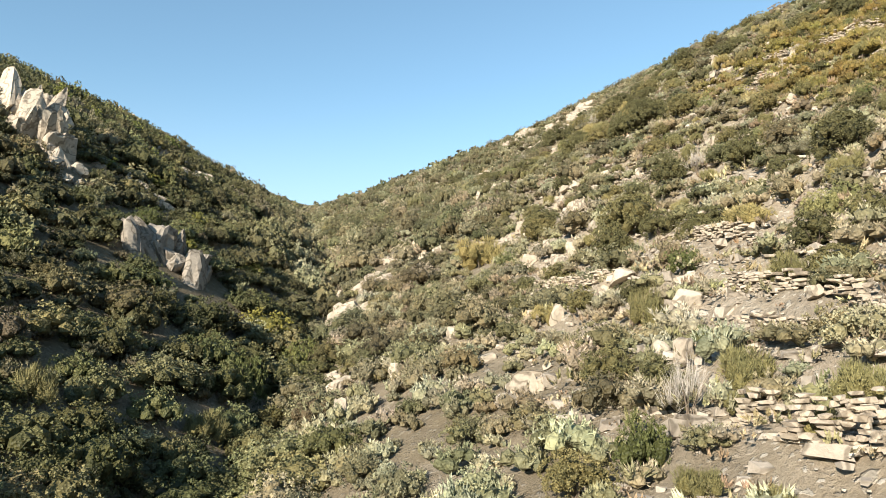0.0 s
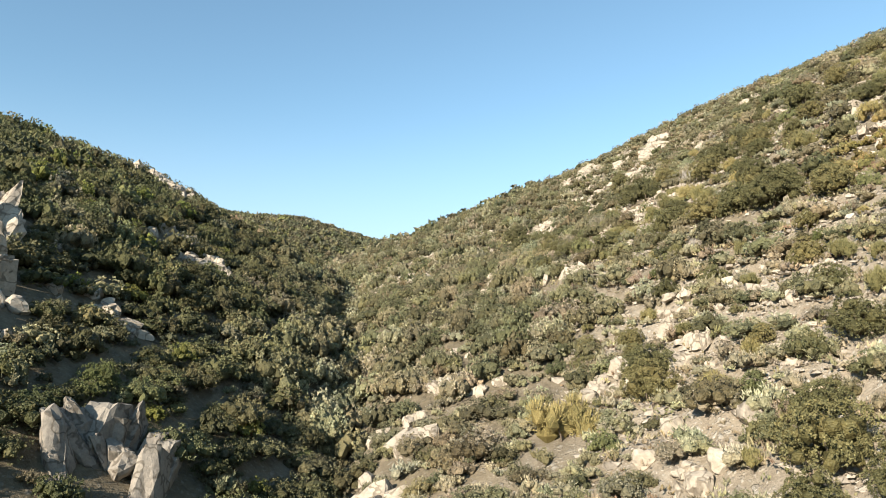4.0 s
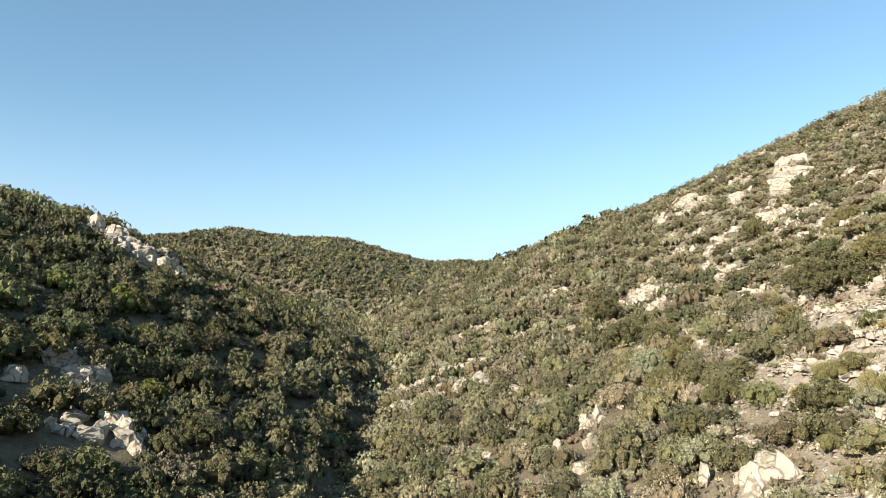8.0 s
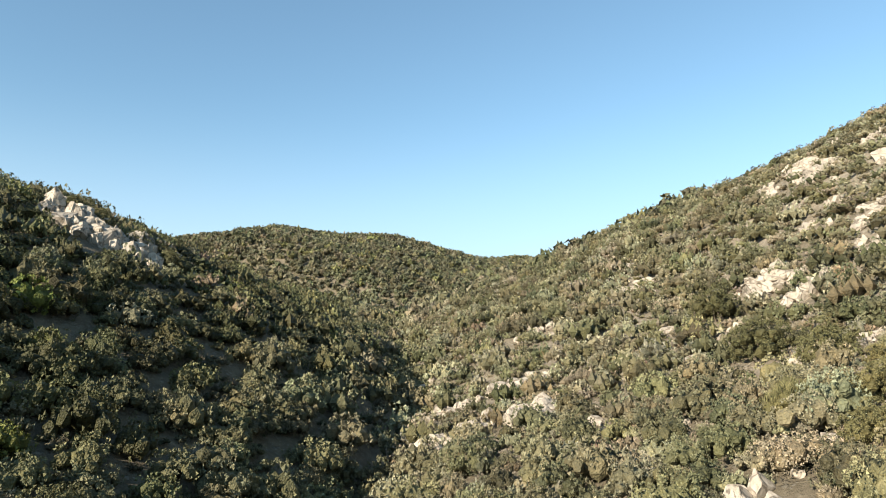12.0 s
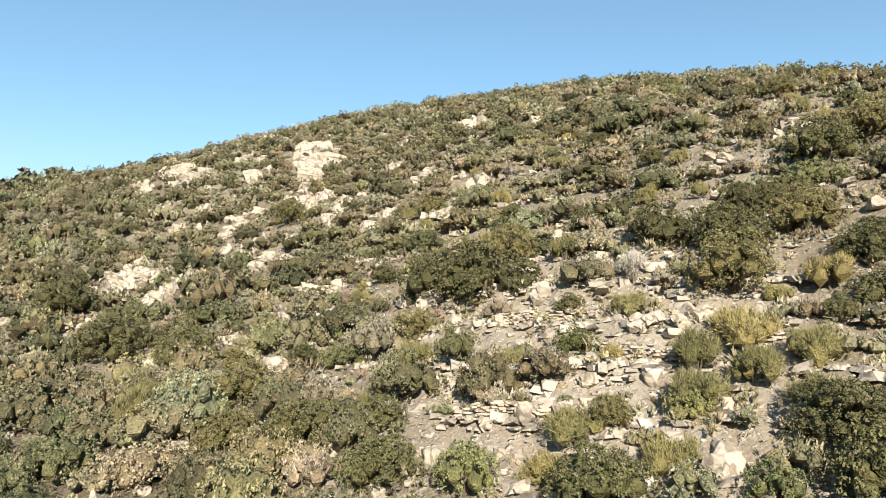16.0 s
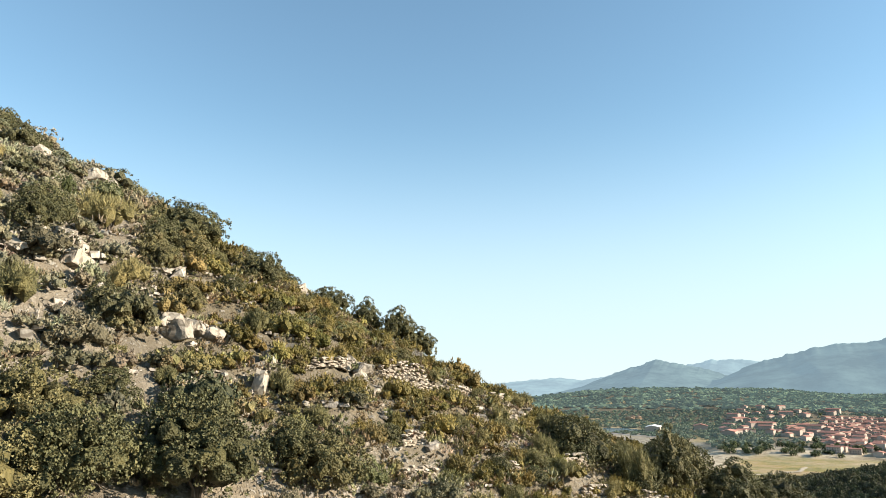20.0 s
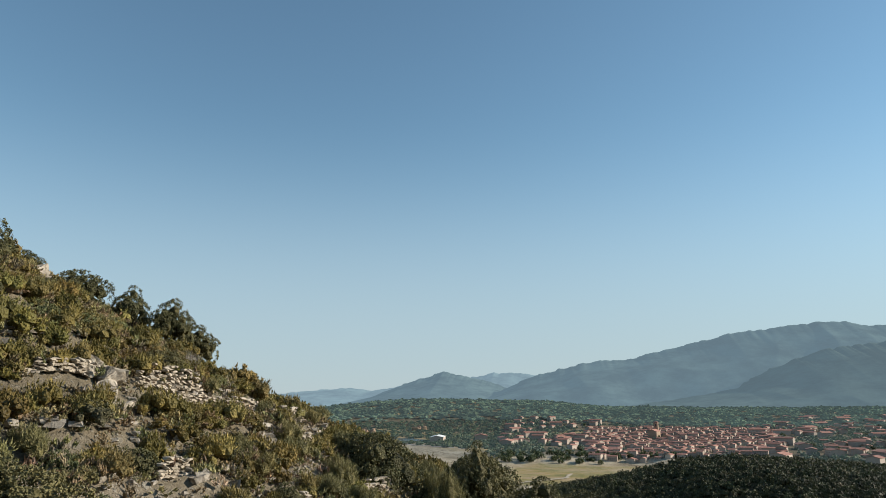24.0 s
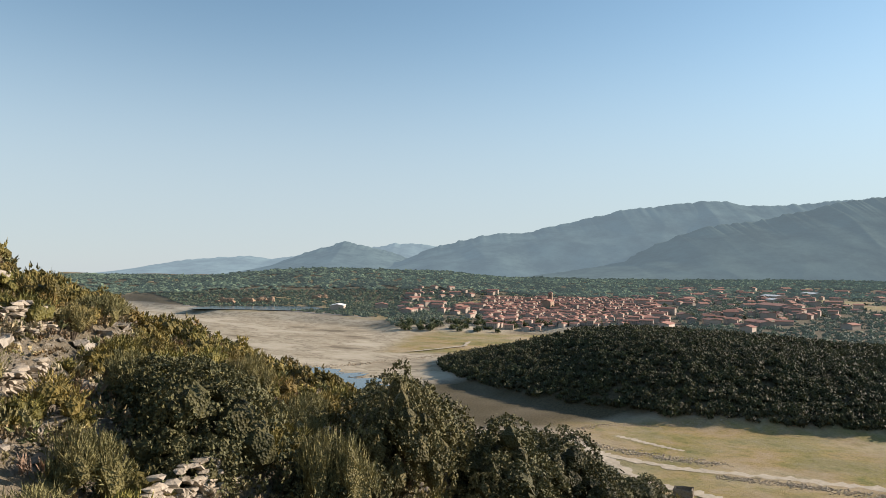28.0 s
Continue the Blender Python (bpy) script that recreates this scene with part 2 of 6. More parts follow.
GROUND = ground_material()
ROCK = rock_material("granite")
STONE = rock_material("dry_stone", (0.48, 0.43, 0.36), (0.27, 0.235, 0.19))
LEAVES = foliage_material("leaves", grain=9.0)
FAR_LEAVES = foliage_material("far_leaves", grain=2.6)
# woods of the plain emit a faint blue that paints the haze
PLAIN_LEAVES = foliage_material("plain_leaves", grain=1.5, haze_glow=(0.017, 0.025, 0.027))
TWIGS = foliage_material("twigs", grain=14.0)
OAK = foliage_material("oak_leaves", False, (0.132, 0.129, 0.063), 12.0)
BROOM = foliage_material("broom_twigs", False, (0.225, 0.21, 0.1), 16.0)
LIGHT_GREEN = foliage_material("box_leaves", False, (0.175, 0.19, 0.092), 12.0)
BRIGHT = foliage_material("bright_leaves", False, (0.11, 0.127, 0.048), 12.0)
BARK = plain_material("bark", (0.12, 0.095, 0.07), 0.4, 9.0)
DEADWOOD = plain_material("dead_wood", (0.36, 0.33, 0.29), 0.3, 9.0)


# ---- the lie of the land ----
def lattice(ix, iy, seed):
    n = (np.asarray(ix, np.int64) * 374761393 + np.asarray(iy, np.int64) * 668265263 + seed * 974711) & 0x7FFFFFFF
    n = ((n ^ (n >> 13)) * 1103515245) & 0x7FFFFFFF
    return ((n ^ (n >> 16)) & 0xFFFF) / 65535.0


def rough(x, y, size, seed=0, octaves=3):
    """Value noise, -1 to 1, with bumps of that size in metres."""
    total, amp, norm = 0.0, 1.0, 0.0
    for k in range(octaves):
        u, v = x / size, y / size
        i, j = np.floor(u), np.floor(v)
        f, g = u - i, v - j
        f, g = f * f * (3 - 2 * f), g * g * (3 - 2 * g)
        a = lattice(i, j, seed + k) * (1 - f) + lattice(i + 1, j, seed + k) * f
        b = lattice(i, j + 1, seed + k) * (1 - f) + lattice(i + 1, j + 1, seed + k) * f
        total = total + amp * (a * (1 - g) + b * g)
        norm, amp, size = norm + amp, amp * 0.5, size * 0.5
    return 2 * total / norm - 1


def step(a, b, v):
    u = np.clip((v - a) / (b - a), 0, 1)
    return u * u * (3 - 2 * u)


# Heights of the hills on both sides of the ravine, every 40 m, south to north, west to east.
NET = np.array([
    (24, 17, 13, 12, 14, 17, 17, 17, 15),
    (52, 44, 37, 31, 32, 40, 37, 27, 14),
    (78, 71, 61, 49, 44, 67, 61, 39, 16),
    (100, 95, 87, 68, 47, 84, 75, 54, 29),
    (113, 111, 109, 84, 56, 95, 95, 80, 56),
    (119, 115, 114, 89, 78, 114, 126, 115, 95),
    (122, 121, 124, 97, 86, 116, 140, 141, 131),
    (124, 122, 116, 96, 109, 137, 148, 155, 156),
    (119, 116, 110, 108, 126, 137, 152, 163, 172),
    (112, 110, 110, 117, 133, 142, 157, 171, 184),
    (105, 107, 112, 122, 136, 148, 163, 178, 193),
], dtype=float)
SHORE = (19.6, 62.7)                    # where the last stretch of the flight ends; the plain is laid out from here
AHEAD, ASIDE = (0.691, -0.723), (-0.723, -0.691)
BED = 18.0                              # level of the drained lake


def plain(depth, side):
    return SHORE[0] + depth * AHEAD[0] + side * ASIDE[0], SHORE[1] + depth * AHEAD[1] + side * ASIDE[1]


def depth_side(x, y):
    u, v = x - SHORE[0], y - SHORE[1]
    return u * AHEAD[0] + v * AHEAD[1], u * ASIDE[0] + v * ASIDE[1]


def net_height(x, y):
    u, v = np.clip((x + 160) / 40, 0, 8), np.clip((y + 100) / 40, 0, 10)
    i, j = np.floor(u).astype(int), np.floor(v).astype(int)
    f, g = u - i, v - j

    def weights(t):
        return ((1 - t) ** 3 / 6, (3 * t ** 3 - 6 * t ** 2 + 4) / 6, (-3 * t ** 3 + 3 * t ** 2 + 3 * t + 1) / 6, t ** 3 / 6)
    z = 0.0
    for a, wa in enumerate(weights(f)):
        for b, wb in enumerate(weights(g)):
            z = z + wa * wb * NET[np.clip(j - 1 + b, 0, 10), np.clip(i - 1 + a, 0, 8)]
    line = np.interp(y, [-100, 0, 60, 90, 120, 150, 200, 300], [0, -7, -11, -15, -23, -27, -45, -75])
    deep = np.interp(y, [-60, 20, 60, 150, 240], [2, 6, 8, 8, 2])
    return z - deep * np.exp(-np.abs(x - line) / 9.0) - np.where(x < line, 1.9, 1.2)


def plain_height(x, y):
    """The drained lake, its banks, the wooded hill, the town's terrace and the hills behind it."""
    d, s = depth_side(x, y)
    z = BED + 0.9 * rough(x, y, 70, 5) * step(560, 640, d)
    # far bank and the terrace of the town
    bank = np.interp(s, [-1500, -625, -470, -331, -238, -96, -59, 13, 115, 250, 900], [1800, 1451, 1227, 1122, 1067, 921, 830, 832, 858, 640, 560])
    up = step(-30, 60, d - bank)
    z = z + up * 7 + np.clip(d - bank - 40, 0, 900) * 0.017
    # wooded hill
    crest = 545 - 0.28 * np.clip(s, 0, 900)
    half = np.interp(s, [-20, 20, 60, 110, 190, 500], [50, 100, 145, 172, 178, 178])
    tall = np.interp(s, [-18, 2, 28, 67, 104, 135, 180, 235, 400, 700], [0, 3, 10, 19, 30, 34, 30, 26, 23, 21])
    across = np.clip(np.abs(d - crest) / np.where(d > crest, half * 0.8, half), 0, 1)
    z = np.maximum(z, BED + tall * (1 - across ** 2.2) * (1 + 0.12 * rough(x, y, 70, 9)))
    # hollow of the small lake
    hollow = 1 - step(0.95, 1.3, np.hypot((d - 1215) / 66, (s + 300) / 110))
    z = z + (26.0 - z) * hollow
    # hills behind the town
    back = 25 * step(1290, 1600, d) * (1 - step(-60, 330, s)) * step(-900, -430, s)
    back = back + 24 * step(1500, 2400, d) + 12 * rough(x, y, 380, 21) * step(1500, 2200, d)
    return z + back


CREST_AZ = [-20, 0, 4, 6.4, 9.8, 12.5, 17, 21, 25.7, 30, 40, 60]
CREST_EL = [9, 10.2, 10.4, 10.6, 10.5, 11.1, 12.2, 12.3, 12.7, 12.1, 11, 9]


def upland_height(x, y):
    """The broad wooded hill that closes the ravine."""
    u, v = x + 4, y - 52
    r, az = np.hypot(u, v), np.degrees(np.arctan2(-u, v))
    top = 86 + 420 * np.tan(np.radians(np.interp(az, CREST_AZ, CREST_EL))) - 2.5
    z = 108 + (top - 108) * step(215, 430, r) + 3 * rough(x, y, 60, 31) * step(230, 300, r)
    return z - np.clip(r - 430, 0, 600) * 0.2


def height(x, y):
    x, y = np.asarray(x, float), np.asarray(y, float)
    out = np.hypot(np.clip(np.abs(x) - 160, 0, None), np.clip(np.abs(y - 100) - 200, 0, None))
    up = step(170, 330, y + 0.35 * x)
    rest = plain_height(x, y) * (1 - up) + upland_height(x, y) * up
    near = np.exp(-(out / 70.0) ** 1.3) * (1 - step(215, 300, y))
    z = rest + (net_height(x, y) - rest) * near
    return np.where((near > 0.4) & (z < BED), BED + (z - BED) * 0.1, z) + fine_relief(x, y) * near


def terraced(x, y):
    """How far the old terraces show: the dry slope east of the ravine."""
    return step(2, 9, x) * (1 - step(118, 135, y)) * step(-40, 0, y) * (1 - step(62, 80, x))


def fine_relief(x, y):
    z = 0.5 * rough(x, y, 14, 3) + 0.28 * rough(x, y, 3.2, 4)
    base = net_height(x, y) + 0.8 * rough(x, y, 22, 12)
    tread = 2.1
    f = base / tread - np.floor(base / tread)
    stair = (step(0.62, 0.98, f) - f) * tread
    return z + stair * 0.55 * terraced(x, y)


def line_of(lo, hi, fine_lo, fine_hi, small, growth, caps):
    """Grid lines, close together between fine_lo and fine_hi and ever wider outside. caps: (distance, widest gap) for the low and the high side."""
    mid = list(np.arange(fine_lo, fine_hi + small, small))
    sides = []
    for end, stop, sign, cap in ((mid[0], lo, -1, caps[0]), (mid[-1], hi, 1, caps[1])):
        out, gap, at = [], small, end
        while sign * (stop - at) > 0:
            gap = min(gap * growth, np.interp(abs(at), *cap))
            at += sign * gap
            out.append(at)
        sides.append(out)
    return np.array(sides[0][::-1] + mid + sides[1])


def mesh_from(name, verts, faces, materials, tint=None, smooth=False, layer="tint", inner=None):
    """A mesh from arrays: faces is a list of index arrays with 3 or 4 columns."""
    me = bpy.data.meshes.new(name)
    loops = np.concatenate([f.ravel() for f in faces]).astype(np.int32)
    totals = np.concatenate([np.full(len(f), f.shape[1]) for f in faces]).astype(np.int32)
    me.vertices.add(len(verts))
    me.vertices.foreach_set("co", np.ascontiguousarray(verts, dtype=np.float32).ravel())
    me.loops.add(len(loops))
    me.loops.foreach_set("vertex_index", loops)
    me.polygons.add(len(totals))
    me.polygons.foreach_set("loop_start", np.concatenate([[0], np.cumsum(totals)[:-1]]).astype(np.int32))
    me.polygons.foreach_set("use_smooth", np.full(len(totals), smooth))
    if tint is not None:
        at = me.attributes.new(layer, "FLOAT_COLOR", "POINT")
        at.data.foreach_set("color", np.ascontiguousarray(tint, dtype=np.float32).ravel())
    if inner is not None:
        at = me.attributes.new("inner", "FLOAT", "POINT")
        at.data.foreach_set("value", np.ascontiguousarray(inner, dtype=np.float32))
    for m in materials:
        me.materials.append(m)
    me.update(calc_edges=True)
    return me


def build_ground():
    wide, open_side = ([0, 400, 5000], [12, 40, 150]), ([0, 650, 800, 1500, 5000], [11, 11, 24, 30, 150])
    xs = line_of(-4800, 4800, -50, 66, 1.2, 1.055, (wide, open_side))
    ys = line_of(-4800, 4800, 6, 130, 1.2, 1.055, (open_side, wide))
    gx, gy = np.meshgrid(xs, ys)
    x, y = gx.ravel(), gy.ravel()
    z = height(x, y)
    k = np.arange(len(x)).reshape(gx.shape)
    quads = np.stack([k[:-1, :-1], k[:-1, 1:], k[1:, 1:], k[1:, :-1]], -1).reshape(-1, 4)
    d, s = depth_side(x, y)
    rise = np.where(d > 600, 3.2, 0.0)
    low = 1 - step(BED + 2.5 + rise, BED + 5.5 + rise, z)
    silt = low * step(120, 190, d)
    near_field = step(-14, 14, s - 60 - 0.12 * (330 - d)) * (1 - step(350, 370, d))
    far_field = step(630, 645, d) * step(-55, -35, s + 0.1 * (700 - d)) * (1 - step(820, 850, d))
    patch = np.clip(near_field * (0.8 + 0.7 * rough(x, y, 40, 41)) + far_field * (0.9 + 0.4 * rough(x, y, 40, 43)), 0, 1) * silt
    fields = step(0.2, 0.35, rough(x, y, 150, 51)) * step(620, 700, d) * (1 - low) * 0.8
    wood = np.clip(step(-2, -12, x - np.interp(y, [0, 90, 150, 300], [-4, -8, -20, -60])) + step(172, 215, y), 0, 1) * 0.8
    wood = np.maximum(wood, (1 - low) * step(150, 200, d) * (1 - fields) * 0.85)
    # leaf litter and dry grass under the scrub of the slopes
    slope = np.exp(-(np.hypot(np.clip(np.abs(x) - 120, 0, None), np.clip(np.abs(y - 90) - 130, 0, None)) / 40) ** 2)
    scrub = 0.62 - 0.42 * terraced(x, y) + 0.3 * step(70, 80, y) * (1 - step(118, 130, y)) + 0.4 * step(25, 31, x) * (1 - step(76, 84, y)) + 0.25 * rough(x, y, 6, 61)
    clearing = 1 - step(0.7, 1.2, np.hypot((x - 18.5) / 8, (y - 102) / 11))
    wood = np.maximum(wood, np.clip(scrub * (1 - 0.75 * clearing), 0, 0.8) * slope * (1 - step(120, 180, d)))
    # earth: the wooded hill's shade at the side valley's mouth, painted in floor colour
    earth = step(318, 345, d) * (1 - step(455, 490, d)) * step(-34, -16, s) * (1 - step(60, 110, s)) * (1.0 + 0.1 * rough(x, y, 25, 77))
    # foot: the same painted shade, carried along the edge of the wood
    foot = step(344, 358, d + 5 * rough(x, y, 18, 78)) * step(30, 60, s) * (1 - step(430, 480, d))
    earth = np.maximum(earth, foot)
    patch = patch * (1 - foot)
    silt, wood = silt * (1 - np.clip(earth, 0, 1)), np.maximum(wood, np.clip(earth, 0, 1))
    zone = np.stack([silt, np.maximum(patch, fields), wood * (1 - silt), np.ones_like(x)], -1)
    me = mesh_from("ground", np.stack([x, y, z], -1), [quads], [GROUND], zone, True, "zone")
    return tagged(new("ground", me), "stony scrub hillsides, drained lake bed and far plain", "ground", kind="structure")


build_ground()


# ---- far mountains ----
def mountain_material(name, forest, haze_glow, glow):
    """Wooded mountains far beyond the plain, a backdrop with its haze painted in as blue emission."""
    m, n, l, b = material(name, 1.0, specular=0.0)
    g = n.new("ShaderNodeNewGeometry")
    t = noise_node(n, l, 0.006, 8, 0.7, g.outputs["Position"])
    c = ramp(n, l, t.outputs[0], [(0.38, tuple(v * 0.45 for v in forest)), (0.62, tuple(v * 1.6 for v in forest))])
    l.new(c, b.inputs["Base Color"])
    b.inputs["Emission Color"].default_value = (*haze_glow, 1)
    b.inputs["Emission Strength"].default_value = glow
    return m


def mountain_range(name, depth, skyline, mat, seed, label):
    """A range with spurs: its crest as elevation over the level, in metres per kilometre, along its breadth in the same measure."""
    bx = [p[0] for p in skyline]
    bz = [p[1] for p in skyline]
    t = np.linspace(bx[0], bx[-1], 420)
    rows = np.linspace(0, 1, 44)
    tt, rr = np.meshgrid(t, rows)
    ridge = 90 + np.interp(tt, bx, bz) * depth / 1000
    ridge = ridge + rr ** 5 * rough(tt * 8, tt * 0, 60, seed) * 9 * np.clip((ridge - 40) / 200, 0, 1)
    along = tt * depth / 1000
    spur = 0.65 * rough(along, rr * 420, 520, seed + 3, 2) + 0.35 * (1 - 2 * np.abs(rough(along, rr * 300, 260, seed + 5, 2)))
    d = depth - (1 - rr) * 760 - spur * 110 * np.sin(np.pi * np.clip(rr, 0, 1) ** 0.8)
    z = 45 + (ridge - 45) * np.clip(rr ** 0.9 + 0.035 * spur * np.sin(np.pi * rr), 0, 1)
    s = tt * depth / 1000
    x, y = plain(d, s)
    k = np.arange(x.size).reshape(x.shape)
    quads = np.stack([k[:-1, :-1], k[:-1, 1:], k[1:, 1:], k[1:, :-1]], -1).reshape(-1, 4)
    bx2, by2 = plain(np.full(len(t), depth + 300.0), t * depth / 1000)
    back = np.stack([bx2, by2, np.full(len(t), 20.0)], -1)
    verts = np.concatenate([np.stack([x.ravel(), y.ravel(), z.ravel()], -1), back])
    top, low = k[-1], np.arange(len(t)) + x.size
    quads2 = np.stack([top[:-1], top[1:], low[1:], low[:-1]], -1)
    ob = new(name, mesh_from(name, verts, [quads, quads2], [mat], None, True))
    return tagged(ob, label, "mountain", kind="structure")


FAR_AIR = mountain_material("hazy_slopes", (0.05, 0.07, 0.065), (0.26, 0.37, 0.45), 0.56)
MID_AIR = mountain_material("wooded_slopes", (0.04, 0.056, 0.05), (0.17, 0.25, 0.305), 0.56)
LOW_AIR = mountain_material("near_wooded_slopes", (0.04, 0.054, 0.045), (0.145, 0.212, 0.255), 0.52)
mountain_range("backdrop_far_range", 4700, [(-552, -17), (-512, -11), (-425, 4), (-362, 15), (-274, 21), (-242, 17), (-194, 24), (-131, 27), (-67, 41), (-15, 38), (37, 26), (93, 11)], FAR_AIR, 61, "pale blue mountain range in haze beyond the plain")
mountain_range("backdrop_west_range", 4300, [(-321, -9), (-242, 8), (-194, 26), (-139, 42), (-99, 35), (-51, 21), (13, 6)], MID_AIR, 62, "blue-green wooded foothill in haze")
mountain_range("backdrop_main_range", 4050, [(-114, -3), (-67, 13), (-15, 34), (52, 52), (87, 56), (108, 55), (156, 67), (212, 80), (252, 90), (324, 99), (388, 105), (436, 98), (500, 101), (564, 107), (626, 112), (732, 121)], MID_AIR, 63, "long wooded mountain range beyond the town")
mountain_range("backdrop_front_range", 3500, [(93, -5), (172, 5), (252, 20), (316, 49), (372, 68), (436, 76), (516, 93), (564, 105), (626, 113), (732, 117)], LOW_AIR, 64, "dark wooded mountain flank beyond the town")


# ---- plants: the makers ----
def ico(level=1):
    bm = bmesh.new()
    bmesh.ops.create_icosphere(bm, subdivisions=level, radius=1)
    v = np.array([p.co[:] for p in bm.verts])
    f = np.array([[p.index for p in q.verts] for q in bm.faces])
    bm.free()
    return v, f


BALL0, BALL1, BALL2 = ico(1), ico(2), ico(3)
KNOT = (np.array([(1, 0, 0), (-1, 0, 0), (0, 1, 0), (0, -1, 0), (0, 0, 1), (0, 0, -1)], float), np.array([(0, 2, 4), (2, 1, 4), (1, 3, 4), (3, 0, 4), (2, 0, 5), (1, 2, 5), (3, 1, 5), (0, 3, 5)]))


def unit(rng, n):
    v = rng.normal(size=(n, 3))
    return v / np.linalg.norm(v, axis=1, keepdims=True)


def facing(rng, d, loose):
    """Directions strewn round the given ones."""
    e = d + loose * unit(rng, len(d))
    return e / np.linalg.norm(e, axis=1, keepdims=True)


def leaf_tris(rng, pos, nrm, size, long=1.0):
    """One leafy triangle at each place, square to its normal."""
    n = len(pos)
    u = np.cross(nrm, unit(rng, n))
    u /= np.linalg.norm(u, axis=1, keepdims=True)
    w = np.cross(nrm, u)
    s = (size * rng.uniform(0.65, 1.35, n))[:, None]
    return np.stack([pos - u * s * long, pos + u * s * 0.7 - w * s * 0.75, pos + u * s * 0.6 + w * s * 0.8], 1).reshape(-1, 3)


def crown_arrays(rng, tufts, leaves, tuft, leaf, lobes, core, tall=1.0, shrink=0.72, dome=0.3):
    """A crown of unit radius standing on the ground: rounded lobes, each set all over with small domed tufts of leaves.
    Returns verts, tris and which verts are cores, painted darker as inner shade.
    """
    a = np.arange(lobes) * 2.4 + rng.uniform(-0.5, 0.5, lobes)
    r = np.sqrt((np.arange(lobes) + rng.uniform(0, 1, lobes)) / lobes) * 0.72
    rad = rng.uniform(0.25, 0.42, lobes) * (1.0 if lobes > 4 else 1.45)
    c = np.stack([np.cos(a) * r, np.sin(a) * r, 0.12 + (np.sqrt(1 - r ** 2) - 0.42) * rng.uniform(dome, 1.25 - 0.25 * dome, lobes)], -1)
    c[0], rad[0] = (0, 0, 0.55), 0.48
    c[:, 2] *= tall
    verts, tris, base = [], [], 0
    bv, bf = core
    for p, q in zip(c, rad):
        verts.append(bv * (q * shrink) * rng.uniform(0.75, 1.15, (len(bv), 1)) + p)
        tris.append(bf + base)
        base += len(bv)
    k = rng.choice(lobes, tufts * 4, p=rad ** 2 / (rad ** 2).sum())
    d = facing(rng, np.tile((0, 0, 0.25), (len(k), 1)) + 0.45 * (c[k] - (0, 0, 0.4)), 1.0)
    pos = c[k] + d * (rad[k] * rng.uniform(0.86, 1.06, len(k)))[:, None]
    far = np.linalg.norm(pos[:, None] - c[None], axis=2) / rad[None]
    far[np.arange(len(k)), k] = 9
    free = np.nonzero((far.min(1) > 0.86) & (pos[:, 2] > -0.05))[0][:tufts]
    pos, d = np.repeat(pos[free], leaves, axis=0), np.repeat(d[free], leaves, axis=0)
    e = facing(rng, d, 0.95)
    spread = np.repeat(tuft * rng.uniform(0.7, 1.35, len(free)), leaves)[:, None]
    tri = leaf_tris(rng, pos + (e * rng.uniform(0.5, 1.35, (len(e), 1)) - 0.3 * d) * spread, facing(rng, e, 1.1), leaf)
    verts.append(tri)
    tris.append(np.arange(len(tri)).reshape(-1, 3) + base)
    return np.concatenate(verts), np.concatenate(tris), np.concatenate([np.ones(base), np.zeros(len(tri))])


def broom_arrays(rng, stems, width, length=0.22, core=None, upright=0.9):
    """A rounded dome of fine twigs that lean outwards and up, in bundles, with cores inside painted darker as inner
    shade. Unit radius.
    """
    verts, tris, base = [], [], 0
    lobes = 8
    a = np.arange(lobes) * 2.4 + rng.uniform(-0.5, 0.5, lobes)
    r = np.sqrt(np.arange(lobes) / lobes) * 0.64
    rad = rng.uniform(0.26, 0.44, lobes)
    c = np.stack([np.cos(a) * r, np.sin(a) * r, 0.16 + (np.sqrt(1 - r ** 2) - 0.3) * rng.uniform(0.3, 0.85, lobes)], -1)
    if core is not None:
        bv, bf = core
        for p, q in zip(c, rad):
            verts.append(bv * (q * 0.76) * rng.uniform(0.75, 1.15, (len(bv), 1)) + p)
            tris.append(bf + base)
            base += len(bv)
    each = 6
    k = rng.choice(lobes, stems // each + 1, p=rad ** 2 / (rad ** 2).sum())
    d = unit(rng, len(k))
    d[:, 2] = np.where(d[:, 2] < -0.35, -d[:, 2], d[:, 2])
    foot = c[k] + d * (rad[k] * rng.uniform(0.6, 0.95, len(k)))[:, None]
    foot, d = np.repeat(foot, each, axis=0), np.repeat(d, each, axis=0)
    n = len(foot)
    foot = foot + 0.05 * unit(rng, n)
    lean = facing(rng, d * 0.75 + (0, 0, upright), 0.55)
    tip = foot + lean * (length * rng.uniform(0.5, 1.3, n))[:, None]
    side = np.cross(lean, facing(rng, d, 0.5))
    side /= np.linalg.norm(side, axis=1, keepdims=True)
    w = (width * rng.uniform(0.6, 1.4, n))[:, None]
    strand = np.stack([foot - side * w, tip, foot + side * w + lean * length * 0.3], 1).reshape(-1, 3)
    verts.append(strand)
    tris.append(np.arange(len(strand)).reshape(-1, 3) + base)
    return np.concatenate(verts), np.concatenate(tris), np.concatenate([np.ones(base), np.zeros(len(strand))])


